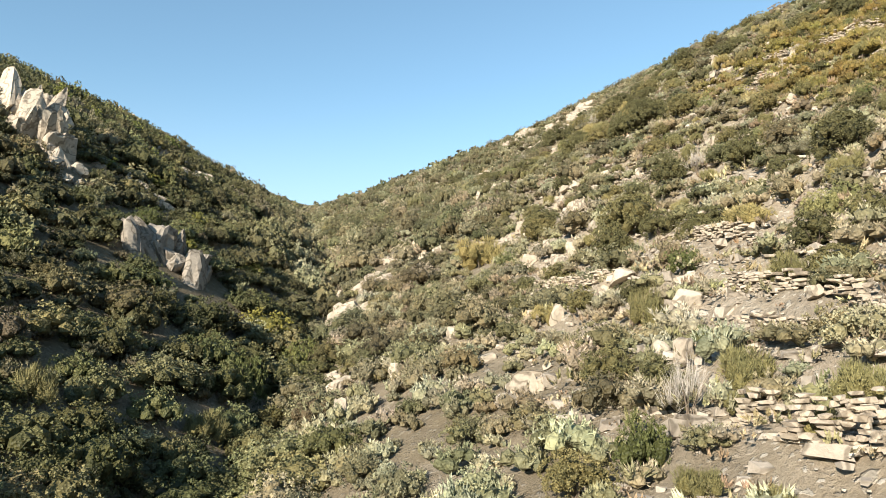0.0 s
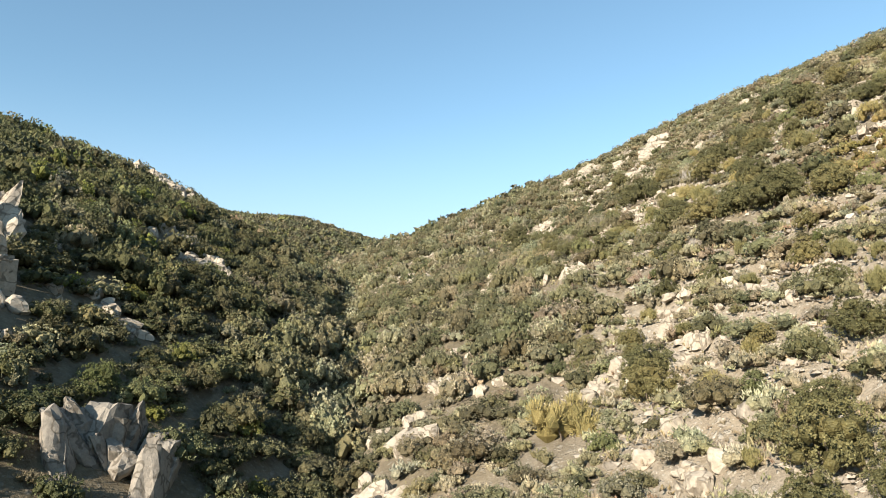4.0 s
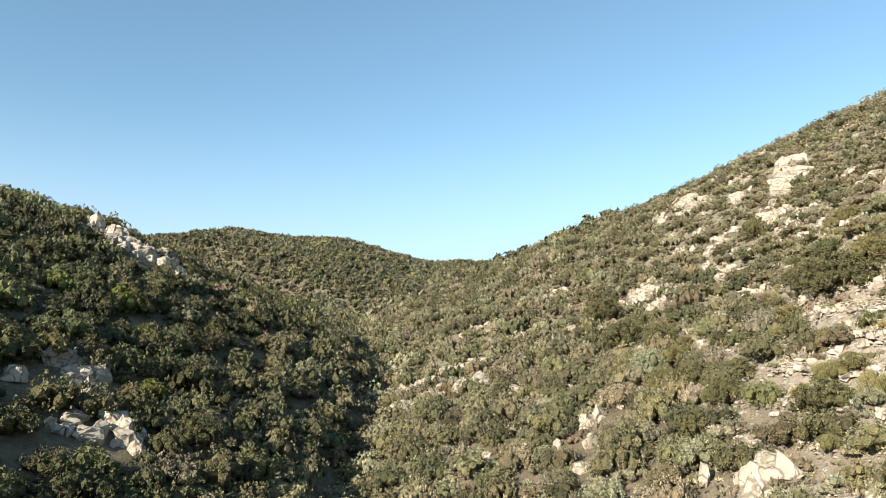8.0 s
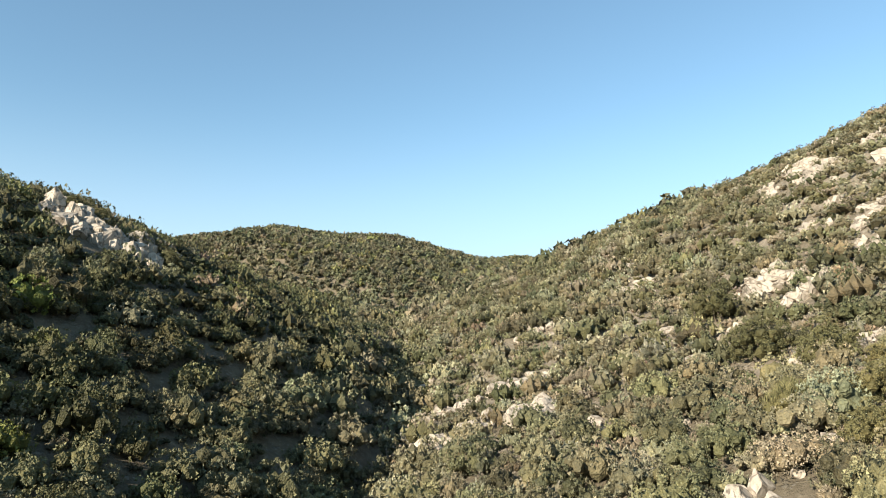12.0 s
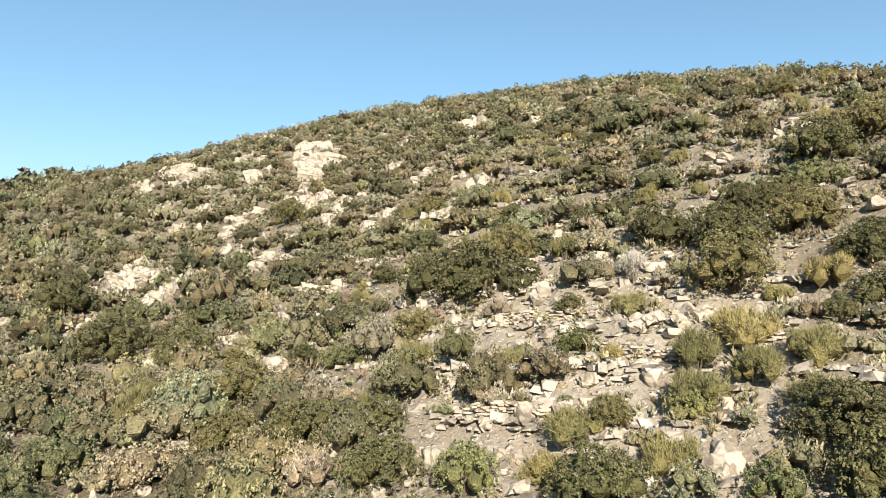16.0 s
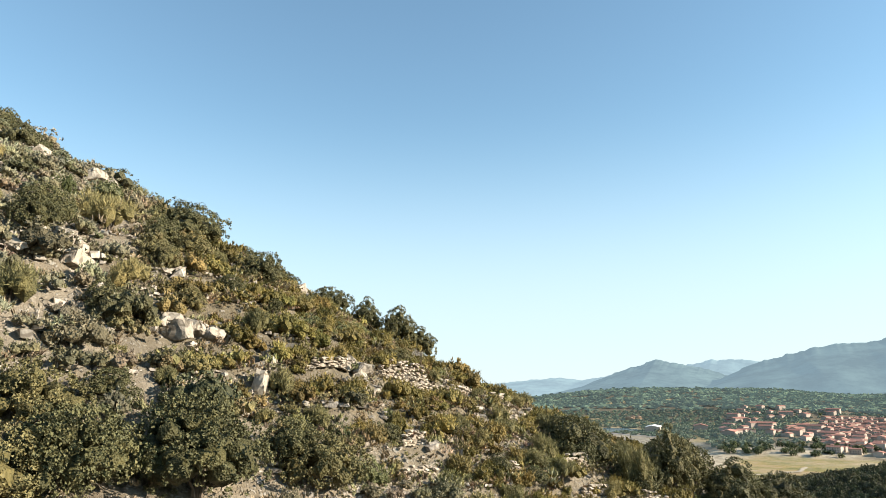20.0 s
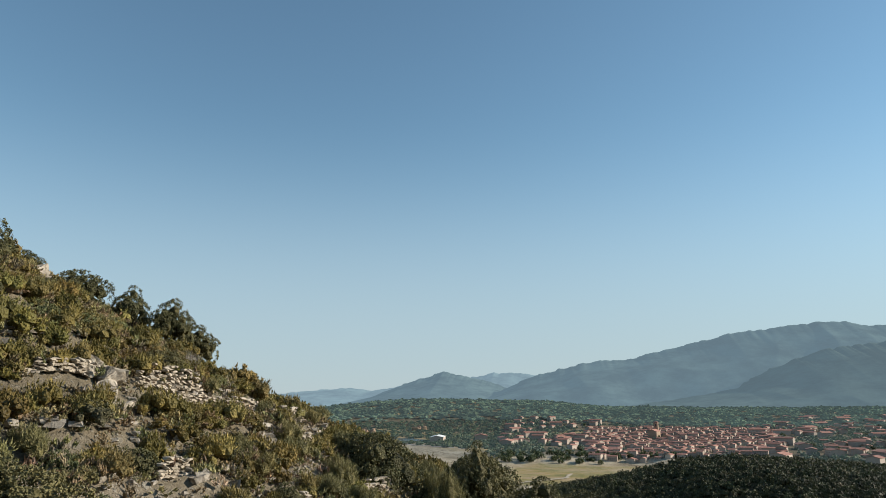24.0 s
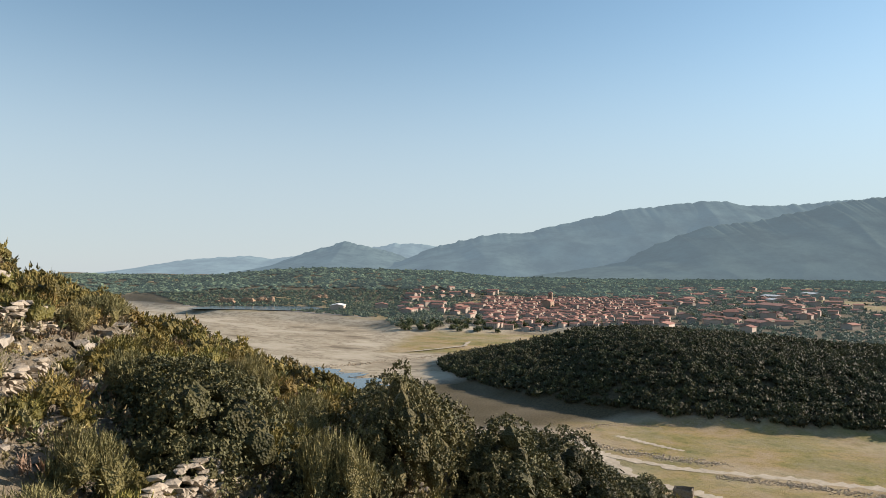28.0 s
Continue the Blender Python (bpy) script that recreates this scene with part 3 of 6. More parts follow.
def trunk_arrays(rng, limbs=6, radius=0.035):
    """A short forked trunk of tapered limbs. Unit radius crown."""
    verts, quads, base = [], [], 0
    for i in range(limbs):
        a = rng.uniform(0, 2 * np.pi)
        end = np.array([math.cos(a) * rng.uniform(0.1, 0.5), math.sin(a) * rng.uniform(0.1, 0.5), rng.uniform(0.55, 0.95)])
        knee = end * 0.45 + rng.normal(size=3) * 0.05
        for k, (p, w) in enumerate((((0, 0, -0.15), radius), (knee, radius * 0.7), (end, radius * 0.25))):
            ring = [(p[0] + w * math.cos(q), p[1] + w * math.sin(q), p[2]) for q in np.arange(5) * 2 * np.pi / 5]
            verts += ring
            if k:
                for q in range(5):
                    quads.append((base + 5 * (k - 1) + q, base + 5 * (k - 1) + (q + 1) % 5, base + 5 * k + (q + 1) % 5, base + 5 * k + q))
        base = len(verts)
    return np.array(verts), np.array(quads), None


def arrays_mesh(name, arrays, mat):
    v, f, inner = arrays
    return mesh_from(name, v, [f], [mat], inner=inner)


def scatter_mesh(name, rng, places, templates, tints, mat):
    """Many plants in one mesh. places: x, y, z, radius, height factor."""
    vs, fs, cs, ins, base = [], [], [], [], 0
    pick = rng.integers(0, len(templates), len(places))
    for i, (v, f, inner) in enumerate(templates):
        sel = places[pick == i]
        if not len(sel):
            continue
        a = rng.uniform(0, 2 * np.pi, len(sel))
        ca, sa = np.cos(a)[:, None], np.sin(a)[:, None]
        x = (v[None, :, 0] * ca - v[None, :, 1] * sa) * sel[:, 3:4] + sel[:, 0:1]
        y = (v[None, :, 0] * sa + v[None, :, 1] * ca) * sel[:, 3:4] + sel[:, 1:2]
        z = v[None, :, 2] * sel[:, 3:4] * sel[:, 4:5] + sel[:, 2:3]
        vs.append(np.stack([x, y, z], -1).reshape(-1, 3))
        off = (np.arange(len(sel)) * len(v) + base)[:, None, None]
        fs.append((f[None] + off).reshape(-1, f.shape[1]))
        cs.append(np.repeat(tints[pick == i], len(v), axis=0))
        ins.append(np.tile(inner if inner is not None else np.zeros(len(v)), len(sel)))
        base += len(sel) * len(v)
    tint = np.concatenate(cs)
    tint = np.concatenate([tint, np.ones((len(tint), 1))], 1)
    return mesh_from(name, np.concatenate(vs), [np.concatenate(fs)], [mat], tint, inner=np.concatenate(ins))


def stuff(name, mesh, label, category):
    return tagged(new(name, mesh), label, category, kind="stuff")


def jittered(rng, x0, x1, y0, y1, gap):
    gx, gy = np.meshgrid(np.arange(x0, x1, gap), np.arange(y0, y1, gap))
    n = gx.size
    return gx.ravel() + rng.uniform(-0.5, 0.5, n) * gap, gy.ravel() + rng.uniform(-0.5, 0.5, n) * gap


def colours(rng, n, kinds, share, spread=0.22):
    k = rng.choice(len(kinds), n, p=np.array(share) / sum(share))
    return np.array(kinds)[k] * rng.uniform(1 - spread, 1 + spread, (n, 1)) * rng.uniform(0.92, 1.08, (n, 3))


DARK, OLIVE, GREYGREEN, YELLOWGREEN, BROWN = (0.096, 0.098, 0.047), (0.18, 0.175, 0.092), (0.27, 0.262, 0.175), (0.18, 0.19, 0.05), (0.19, 0.15, 0.105)

# ---- plants and rocks that stand out: x, y, breadth, height, kind ----
PLANTS_LOW = [
    (12.7, 47.3, 4.2, 3.8, "o"), (21.7, 36.5, 3.9, 3.6, "o"), (20.5, 46.2, 3.1, 3.4, "o"), (20.6, 41.1, 2.4, 1.7, "o"), (11.7, 34.1, 1.9, 1.4, "g"),
    (13.0, 26.5, 2.0, 1.7, "b"), (15.7, 35.2, 3.2, 1.7, "b"), (16.5, 26.8, 2.0, 2.4, "o"), (9.8, 16.9, 1.6, 1.5, "b"), (5.2, 19.3, 1.6, 1.9, "g"),
    (8.7, 30.3, 2.2, 2.4, "b"), (6.1, 26.3, 2.5, 1.9, "o"), (6.9, 20.4, 1.7, 1.7, "d"), (3.5, 19.2, 2.1, 1.6, "o"), (9.3, 64.8, 4.2, 2.6, "o"),
    (3.3, 62.4, 5.0, 3.5, "b"), (-25.5, 59.8, 2.9, 2.0, "g"), (6.8, 15.0, 1.4, 0.9, "b"), (8.0, 19.9, 0.9, 0.8, "b"), (8.5, 16.4, 1.3, 0.8, "b"),
    (-12.1, 43.9, 3.1, 3.4, "y"), (-10.1, 52.5, 4.1, 3.3, "y"), (-17.0, 30.0, 2.6, 2.3, "b"), (-12.0, 36.6, 2.8, 2.0, "b"), (5.8, 16.5, 1.5, 1.0, "b"),
]
PLANTS_MIDDLE = [
    (-25.2, 58.3, 3.1, 1.7, "g"), (8.8, 62.5, 3.9, 3.2, "o"), (11.8, 58.7, 2.3, 1.9, "b"), (13.8, 50.5, 3.1, 2.5, "o"), (18.2, 55.1, 3.5, 2.7, "o"),
    (-41.3, 111.3, 3.2, 2.1, "g"), (-62.5, 139.5, 4.2, 3.6, "o"), (-57.5, 141.0, 4.0, 3.4, "o"), (-66.5, 141.0, 4.4, 3.6, "o"), (-53.5, 141.5, 3.6, 3.0, "o"), (-29.5, 99.6, 4.1, 2.9, "o"),
]
PLANTS_SLOPE = [
    (17.7, 100.9, 2.3, 1.6, "y"), (22.3, 142.3, 3.7, 3.7, "o"), (19.6, 109.5, 6.6, 3.4, "o"), (18.6, 112.8, 4.8, 3.6, "o"), (26.7, 102.6, 4.6, 3.0, "o"),
    (37.9, 85.3, 3.5, 2.3, "o"), (24.0, 96.6, 4.5, 3.1, "o"), (25.7, 90.9, 3.4, 2.6, "o"), (30.2, 88.2, 3.6, 2.0, "o"), (30.8, 89.7, 2.1, 2.6, "o"),
    (21.1, 94.7, 3.7, 2.4, "b"), (19.1, 91.1, 3.2, 2.0, "b"), (17.1, 94.4, 3.1, 2.0, "b"), (17.2, 87.9, 4.2, 3.1, "o"), (19.8, 84.2, 4.6, 2.9, "o"),
    (13.6, 97.3, 3.1, 1.7, "b"), (12.3, 112.6, 3.0, 1.9, "l"), (10.1, 105.3, 2.7, 1.8, "o"), (13.6, 107.7, 2.4, 1.8, "b"), (15.3, 102.6, 1.5, 1.1, "b"),
]
PLANTS_SLOPE_HIGH = [
    (12.0, 95.3, 4.1, 2.0, "o"), (33.9, 97.1, 3.9, 2.1, "l"), (31.4, 98.7, 2.1, 1.2, "y"), (20.8, 100.4, 2.5, 1.4, "b"), (20.1, 103.5, 1.7, 1.7, "o"),
    (23.6, 92.0, 1.5, 1.4, "o"), (25.0, 86.2, 4.0, 2.8, "o"), (24.1, 83.2, 4.0, 2.5, "o"), (21.3, 88.2, 3.2, 2.2, "b"), (14.5, 93.9, 2.2, 1.8, "b"),
    (8.1, 102.9, 3.0, 1.6, "l"), (10.5, 100.1, 2.2, 1.2, "l"), (6.7, 107.6, 2.3, 1.9, "o"), (15.3, 90.8, 2.2, 1.5, "l"), (68.4, 163.8, 3.8, 1.9, "o"),
    (71.9, 146.9, 5.3, 2.8, "o"), (68.2, 120.0, 4.3, 2.1, "o"), (39.2, 103.2, 2.1, 1.5, "o"), (42.3, 91.4, 3.1, 2.3, "o"), (52.5, 88.9, 3.5, 1.6, "o"),
]
PLANTS_SPUR = [
    (47.3, 77.5, 5.7, 3.6, "o"), (44.9, 72.5, 3.8, 2.8, "o"), (48.4, 66.9, 3.7, 3.5, "o"), (52.0, 62.7, 3.0, 3.4, "o"), (51.6, 58.3, 3.3, 3.2, "o"),
    (43.5, 56.7, 1.5, 1.3, "o"), (45.7, 52.1, 2.0, 1.3, "o"), (22.2, 81.5, 5.0, 3.2, "o"), (23.2, 77.2, 5.0, 4.8, "o"), (26.1, 72.2, 4.4, 3.4, "o"),
    (38.5, 51.7, 4.3, 2.4, "o"), (31.5, 67.5, 2.4, 1.2, "o"), (38.3, 85.3, 3.8, 2.2, "o"), (41.2, 82.3, 4.5, 3.1, "b"), (34.8, 77.6, 2.1, 1.5, "o"),
]
PLANTS_NOSE = [
    (37.6, 57.7, 2.7, 1.7, "o"), (37.5, 47.4, 3.3, 2.4, "o"), (44.0, 38.1, 5.1, 3.1, "o"), (38.7, 37.1, 5.1, 4.0, "o"), (38.0, 33.3, 4.9, 4.2, "o"),
    (31.7, 63.1, 2.0, 1.3, "b"), (36.8, 60.9, 2.0, 1.4, "b"), (50.8, 60.4, 3.2, 4.2, "o"), (41.9, 20.0, 4.7, 3.8, "o"), (41.1, 46.3, 3.0, 2.0, "b"),
    (35.7, 56.2, 2.7, 1.7, "b"), (39.1, 50.9, 4.4, 2.8, "o"), (40.6, 41.7, 5.2, 3.8, "o"), (38.2, 46.6, 2.7, 1.5, "o"), (41.1, 30.9, 5.2, 3.8, "o"),
    (44.6, 13.7, 3.7, 2.0, "o"), (42.8, 44.5, 2.4, 1.8, "b"), (45.3, 45.5, 2.1, 1.7, "o"), (49.5, 49.7, 3.0, 1.4, "o"),
]
CRAGS_WEST = [
    (-31.5, 57.7, 1.6, 1.6), (-32.8, 66.3, 1.8, 1.6), (-35.3, 67.2, 1.7, 0.9), (-29.6, 69.0, 2.9, 1.9), (-32.3, 70.0, 1.7, 3.7), (-38.9, 72.8, 1.9, 3.3),
    (-35.2, 91.4, 1.5, 2.3), (-40.3, 93.8, 1.4, 1.1), (-32.0, 94.5, 1.9, 3.2), (-35.8, 96.9, 1.4, 1.8), (-50.6, 97.4, 1.6, 2.3), (-39.5, 98.7, 3.1, 2.9),
    (-46.5, 103.3, 1.9, 2.5), (-59.9, 135.8, 5.4, 4.6), (-64.7, 136.1, 2.6, 2.3), (-54.2, 137.8, 3.7, 2.5), (-57.3, 138.4, 4.2, 3.4),
]
CRAGS_STREAM = [
    (-5.2, 37.2, 1.2, 1.3), (-2.5, 39.7, 1.0, 1.0), (-6.4, 43.1, 1.0, 1.0), (-3.7, 46.8, 0.6, 0.7), (-8.5, 64.4, 2.9, 2.6), (-7.0, 70.2, 3.4, 2.8),
    (-7.2, 73.8, 1.4, 2.1), (-5.2, 78.6, 2.2, 2.2), (-20.6, 130.2, 3.9, 3.0), (-12.9, 130.9, 3.3, 2.9), (-17.6, 132.6, 3.0, 2.0), (-15.8, 140.8, 2.9, 3.7),
    (-25.8, 152.2, 1.5, 2.3), (-14.5, 159.3, 2.2, 2.2), (-2.8, 165.6, 2.8, 1.9),
]
CRAGS_LOW = [
    (4.3, 23.5, 0.5, 0.7), (8.2, 24.5, 0.7, 1.0), (7.7, 25.7, 0.7, 0.7), (10.1, 29.0, 1.0, 0.7), (3.7, 29.2, 1.9, 1.4), (11.5, 32.8, 1.3, 0.6),
    (2.2, 36.3, 1.2, 0.6), (6.0, 37.2, 0.8, 1.2), (8.6, 38.3, 2.2, 1.6), (5.9, 44.6, 1.4, 0.9), (11.2, 48.3, 1.6, 1.2), (8.7, 51.9, 1.3, 1.2),
    (9.8, 52.0, 1.2, 1.0), (2.3, 52.5, 1.7, 1.1), (11.9, 54.0, 1.1, 1.0), (8.9, 57.3, 1.3, 1.4), (23.0, 57.8, 1.7, 2.8), (17.4, 62.4, 1.0, 1.6),
    (20.0, 63.3, 1.7, 3.3), (11.9, 65.1, 2.4, 3.0), (6.6, 66.1, 2.6, 3.2), (11.2, 70.3, 1.8, 1.5), (-1.1, 73.8, 1.9, 2.4),
]
CRAGS_SPUR = [
    (37.4, 44.7, 0.8, 0.8), (35.7, 45.5, 0.7, 0.9), (28.7, 52.2, 1.0, 2.3), (27.9, 54.3, 1.8, 2.1), (32.8, 61.6, 0.6, 0.7), (33.6, 62.9, 0.9, 0.5),
    (35.6, 68.2, 2.3, 1.7), (49.3, 68.3, 2.3, 1.4), (30.9, 74.1, 1.0, 1.5), (32.8, 76.4, 1.4, 0.8), (31.7, 77.4, 0.9, 0.5), (32.6, 77.8, 2.0, 1.3),
    (51.5, 83.3, 2.4, 2.6), (35.6, 84.0, 2.5, 2.0), (33.9, 85.9, 1.8, 1.1), (51.0, 87.7, 1.4, 1.0), (25.0, 89.9, 0.7, 0.7), (47.7, 90.4, 1.4, 1.0),
    (39.1, 91.3, 1.5, 0.7),
]
CRAGS_TERRACE_NEAR = [
    (7.0, 92.4, 3.4, 2.7), (15.7, 92.6, 1.4, 1.3), (4.8, 94.1, 0.9, 1.5), (7.1, 96.1, 1.9, 1.4), (17.3, 96.7, 0.5, 0.6), (21.1, 97.8, 1.8, 1.3),
    (19.5, 98.8, 1.7, 0.7), (11.8, 99.5, 0.7, 0.7), (13.1, 99.6, 0.7, 0.8), (40.4, 100.3, 2.2, 2.2), (12.0, 100.7, 0.6, 0.6), (24.3, 101.1, 1.4, 0.8),
    (39.9, 101.6, 1.7, 1.7), (21.0, 102.1, 1.6, 0.4), (15.0, 102.2, 1.3, 0.6), (13.9, 103.4, 0.8, 0.7), (35.1, 104.1, 1.6, 1.2), (23.7, 104.5, 0.8, 0.6),
    (13.1, 105.0, 1.2, 1.6), (20.4, 105.7, 1.2, 1.7), (8.1, 105.9, 0.8, 0.8), (-0.4, 107.9, 2.6, 1.3), (25.2, 109.1, 0.7, 0.7), (17.6, 110.1, 1.9, 1.3),
]
CRAGS_TERRACE_FAR = [
    (17.2, 112.6, 1.7, 1.2), (9.1, 115.9, 2.1, 1.8), (36.4, 119.0, 1.0, 0.9),
]
CRAGS_HIGH_NEAR = [
    (16.8, 122.1, 0.6, 0.9), (31.8, 124.1, 1.5, 1.0), (23.6, 129.3, 1.4, 1.1), (25.7, 130.0, 1.5, 2.7), (54.8, 132.5, 2.0, 0.8), (46.6, 132.8, 1.9, 1.6),
    (33.1, 134.8, 2.0, 1.3), (17.2, 135.9, 1.8, 2.5), (24.6, 137.7, 3.0, 3.9), (3.8, 137.7, 2.0, 1.2), (10.1, 138.0, 3.5, 2.5), (16.2, 139.3, 2.4, 2.6),
    (47.3, 144.0, 3.0, 2.4), (7.5, 145.2, 4.4, 2.2), (25.7, 145.6, 2.1, 2.1), (26.4, 149.1, 3.4, 2.2), (40.9, 149.6, 2.5, 1.3), (21.1, 150.4, 2.8, 1.7),
    (61.7, 152.9, 2.4, 1.5), (16.6, 153.7, 1.3, 1.1), (32.3, 155.8, 4.7, 3.2), (19.1, 159.3, 1.9, 1.9), (26.7, 162.7, 2.9, 3.2), (33.9, 162.7, 4.4, 2.9),
]
CRAGS_HIGH_FAR = [
    (20.7, 171.3, 4.0, 3.6), (16.4, 175.2, 2.0, 2.5), (20.9, 177.7, 3.4, 3.1),
]
# evergreen oaks along the edge of the terraced spur
CRAGS_CREST = [
    (-66.2, 136.5, 3.2, 4.0), (-62.3, 136.7, 3.4, 4.0), (-59.8, 137.5, 3.6, 4.4), (-56.6, 136.6, 3.4, 4.2), (-56.9, 141.0, 3.0, 3.6),
    (-40.1, 99.6, 1.8, 1.8), (-37.4, 97.6, 1.8, 2.0), (-33.1, 95.4, 2.2, 2.4), (-34.4, 93.2, 2.2, 1.6),
    (-72.3, 162.8, 3.4, 2.6), (-61.2, 151.0, 3.2, 2.6), (-55.9, 147.1, 2.8, 2.2),
]
PLANTS_CLEARING = [
    (18.0, 89.7, 4.1, 3.2, "o"), (21.8, 92.2, 2.2, 1.8, "o"), (19.2, 93.3, 2.8, 2.0, "b"), (16.6, 94.3, 2.4, 1.8, "l"), (14.6, 96.5, 2.4, 1.9, "o"),
    (28.0, 92.5, 3.9, 3.1, "o"), (25.3, 93.1, 3.1, 2.2, "b"), (26.4, 98.3, 4.6, 3.7, "o"), (29.5, 95.8, 4.5, 3.6, "o"), (31.4, 97.8, 3.8, 3.0, "o"),
    (35.5, 97.3, 5.7, 4.6, "o"), (39.3, 96.1, 4.9, 3.9, "o"), (17.4, 98.8, 1.5, 1.1, "b"), (22.4, 110.6, 4.9, 3.9, "o"), (23.2, 106.6, 3.0, 2.1, "b"),
    (9.6, 98.9, 3.1, 2.2, "l"), (8.1, 101.8, 3.5, 2.8, "o"), (11.6, 97.1, 2.5, 1.8, "b"), (7.5, 107.1, 4.3, 3.4, "o"), (7.2, 113.7, 4.5, 3.6, "o"),
    (7.2, 123.5, 5.2, 4.2, "o"), (4.2, 129.2, 5.8, 4.6, "o"), (2.9, 115.6, 4.9, 3.5, "b"), (3.3, 142.9, 6.3, 5.0, "o"), (24.1, 94.7, 1.9, 1.4, "b"),
    (28.5, 92.1, 3.6, 2.9, "o"), (36.0, 85.4, 3.8, 3.0, "o"), (33.0, 90.3, 3.6, 2.9, "o"), (18.8, 95.6, 3.1, 2.2, "b"), (21.3, 92.2, 3.1, 2.3, "b"),
    (24.2, 88.8, 3.0, 2.2, "b"), (29.6, 85.1, 4.1, 2.9, "b"), (34.0, 80.4, 3.5, 2.5, "b"),
]
CRAGS_EDGE = [
    (-11.8, 84.9, 2.0, 1.6), (-10.3, 74.1, 1.6, 1.8), (-9.9, 67.6, 1.2, 1.2), (-7.7, 63.2, 1.0, 0.8), (-7.1, 47.1, 1.6, 1.6), (-6.0, 44.1, 1.3, 1.0),
    (-5.5, 84.6, 1.8, 1.4), (-2.5, 82.9, 1.6, 1.3), (-5.6, 77.5, 1.2, 0.9), (8.0, 52.9, 1.8, 1.6), (13.3, 72.0, 2.0, 1.9), (0.9, 43.6, 1.2, 0.9),
    (6.9, 55.6, 1.2, 0.9), (-29.0, 156.5, 2.4, 2.4), (-23.8, 141.3, 2.2, 1.8), (-20.4, 140.0, 2.6, 1.6), (-17.1, 142.6, 2.2, 1.6), (-17.0, 157.8, 1.5, 1.6),
    (9.7, 149.1, 2.6, 1.6), (4.9, 147.4, 1.8, 1.3), (10.8, 140.3, 1.8, 1.4), (28.8, 172.8, 1.8, 2.2), (36.8, 185.5, 2.2, 2.0), (21.7, 184.5, 2.4, 1.6),
    (22.0, 169.1, 1.6, 1.2), (18.9, 147.7, 2.6, 1.8), (16.2, 143.1, 2.0, 1.5), (17.2, 134.9, 2.4, 1.8), (25.8, 144.1, 2.6, 2.6), (26.1, 131.1, 1.8, 1.6),
    (17.8, 141.8, 2.0, 1.4), (21.7, 176.9, 2.6, 2.2), (52.7, 149.4, 1.8, 1.4), (27.6, 140.2, 2.2, 1.8), (8.6, 148.8, 1.8, 1.3), (11.0, 144.5, 2.0, 1.5),
]
PLANTS_EDGE = [
    (21.8, 81.6, 4.4, 3.3, "o"), (24.6, 77.6, 4.2, 3.8, "o"), (26.2, 73.2, 2.9, 2.6, "o"), (27.4, 69.6, 2.2, 1.7, "l"), (23.2, 79.0, 2.2, 1.9, "l"),
    (39.0, 43.1, 3.6, 4.2, "o"), (36.9, 47.6, 2.5, 2.8, "o"), (39.4, 36.4, 4.2, 3.9, "o"), (39.8, 32.2, 4.6, 4.0, "o"), (40.5, 26.9, 3.4, 2.7, "o"),
    (40.2, 50.8, 3.9, 2.8, "o"), (41.2, 51.9, 2.1, 2.0, "o"), (37.3, 54.9, 2.6, 2.3, "o"), (40.3, 56.4, 2.3, 1.8, "o"), (48.4, 50.4, 2.2, 1.4, "o"),
    (49.8, 54.1, 1.8, 1.4, "o"), (32.9, 60.1, 1.9, 1.9, "o"), (32.8, 57.8, 1.7, 1.3, "o"), (34.6, 54.8, 1.9, 1.5, "b"), (35.2, 51.2, 2.3, 1.5, "b"),
    (35.5, 41.0, 2.4, 1.6, "b"), (36.3, 34.2, 2.2, 1.5, "d"), (39.2, 20.0, 3.6, 2.6, "o"), (34.8, 47.3, 1.8, 1.2, "b"), (37.8, 39.5, 2.6, 2.2, "o"),
]
PLANTS = PLANTS_LOW + PLANTS_MIDDLE + PLANTS_SLOPE + PLANTS_SLOPE_HIGH + PLANTS_SPUR + PLANTS_NOSE + PLANTS_EDGE + [(x, y, 0.86 * w, 0.86 * t, kind) for x, y, w, t, kind in PLANTS_CLEARING]
CRAGS_TALL = [(-23.0, 54.2, 3.4, 4.2), (-20.8, 56.6, 4.0, 4.2), (-36.8, 62.2, 5.0, 6.0), (-40.5, 66.5, 6.0, 7.0)]
# smaller rocks strewn between the bushes of the two slopes
strewn = random.Random(7)
CRAGS_STREWN = []
for x0, x1, y0, y1, small, large, count in ((14, 62, 122, 188, 1.0, 2.4, 40), (1, 34, 58, 128, 0.5, 1.2, 60), (-16, 12, 85, 165, 0.8, 1.8, 36), (3, 20, 22, 60, 0.4, 0.9, 50)):
    for i in range(count):
        wide = strewn.uniform(small, large)
        CRAGS_STREWN.append((strewn.uniform(x0, x1), strewn.uniform(y0, y1), wide, wide * strewn.uniform(0.42, 0.85)))
OPEN_GROUND = [(-61.0, 133.0, 9.0, 0), (-55.5, 133.5, 9.0, 0), (-38.5, 96.0, 4.0, 0), (-34.0, 92.5, 4.0, 0), (-55.0, 131.0, 6.0, 0), (-51.0, 134.0, 5.0, 0), (-60.0, 131.0, 5.0, 0), (-64.0, 133.0, 4.0, 0), (-33.5, 60.0, 5.0, 0), (-36.0, 62.0, 5.0, 0), (-38.5, 63.5, 5.0, 0), (-20.5, 53.0, 4.5, 0), (-18.5, 55.5, 4.0, 0)]
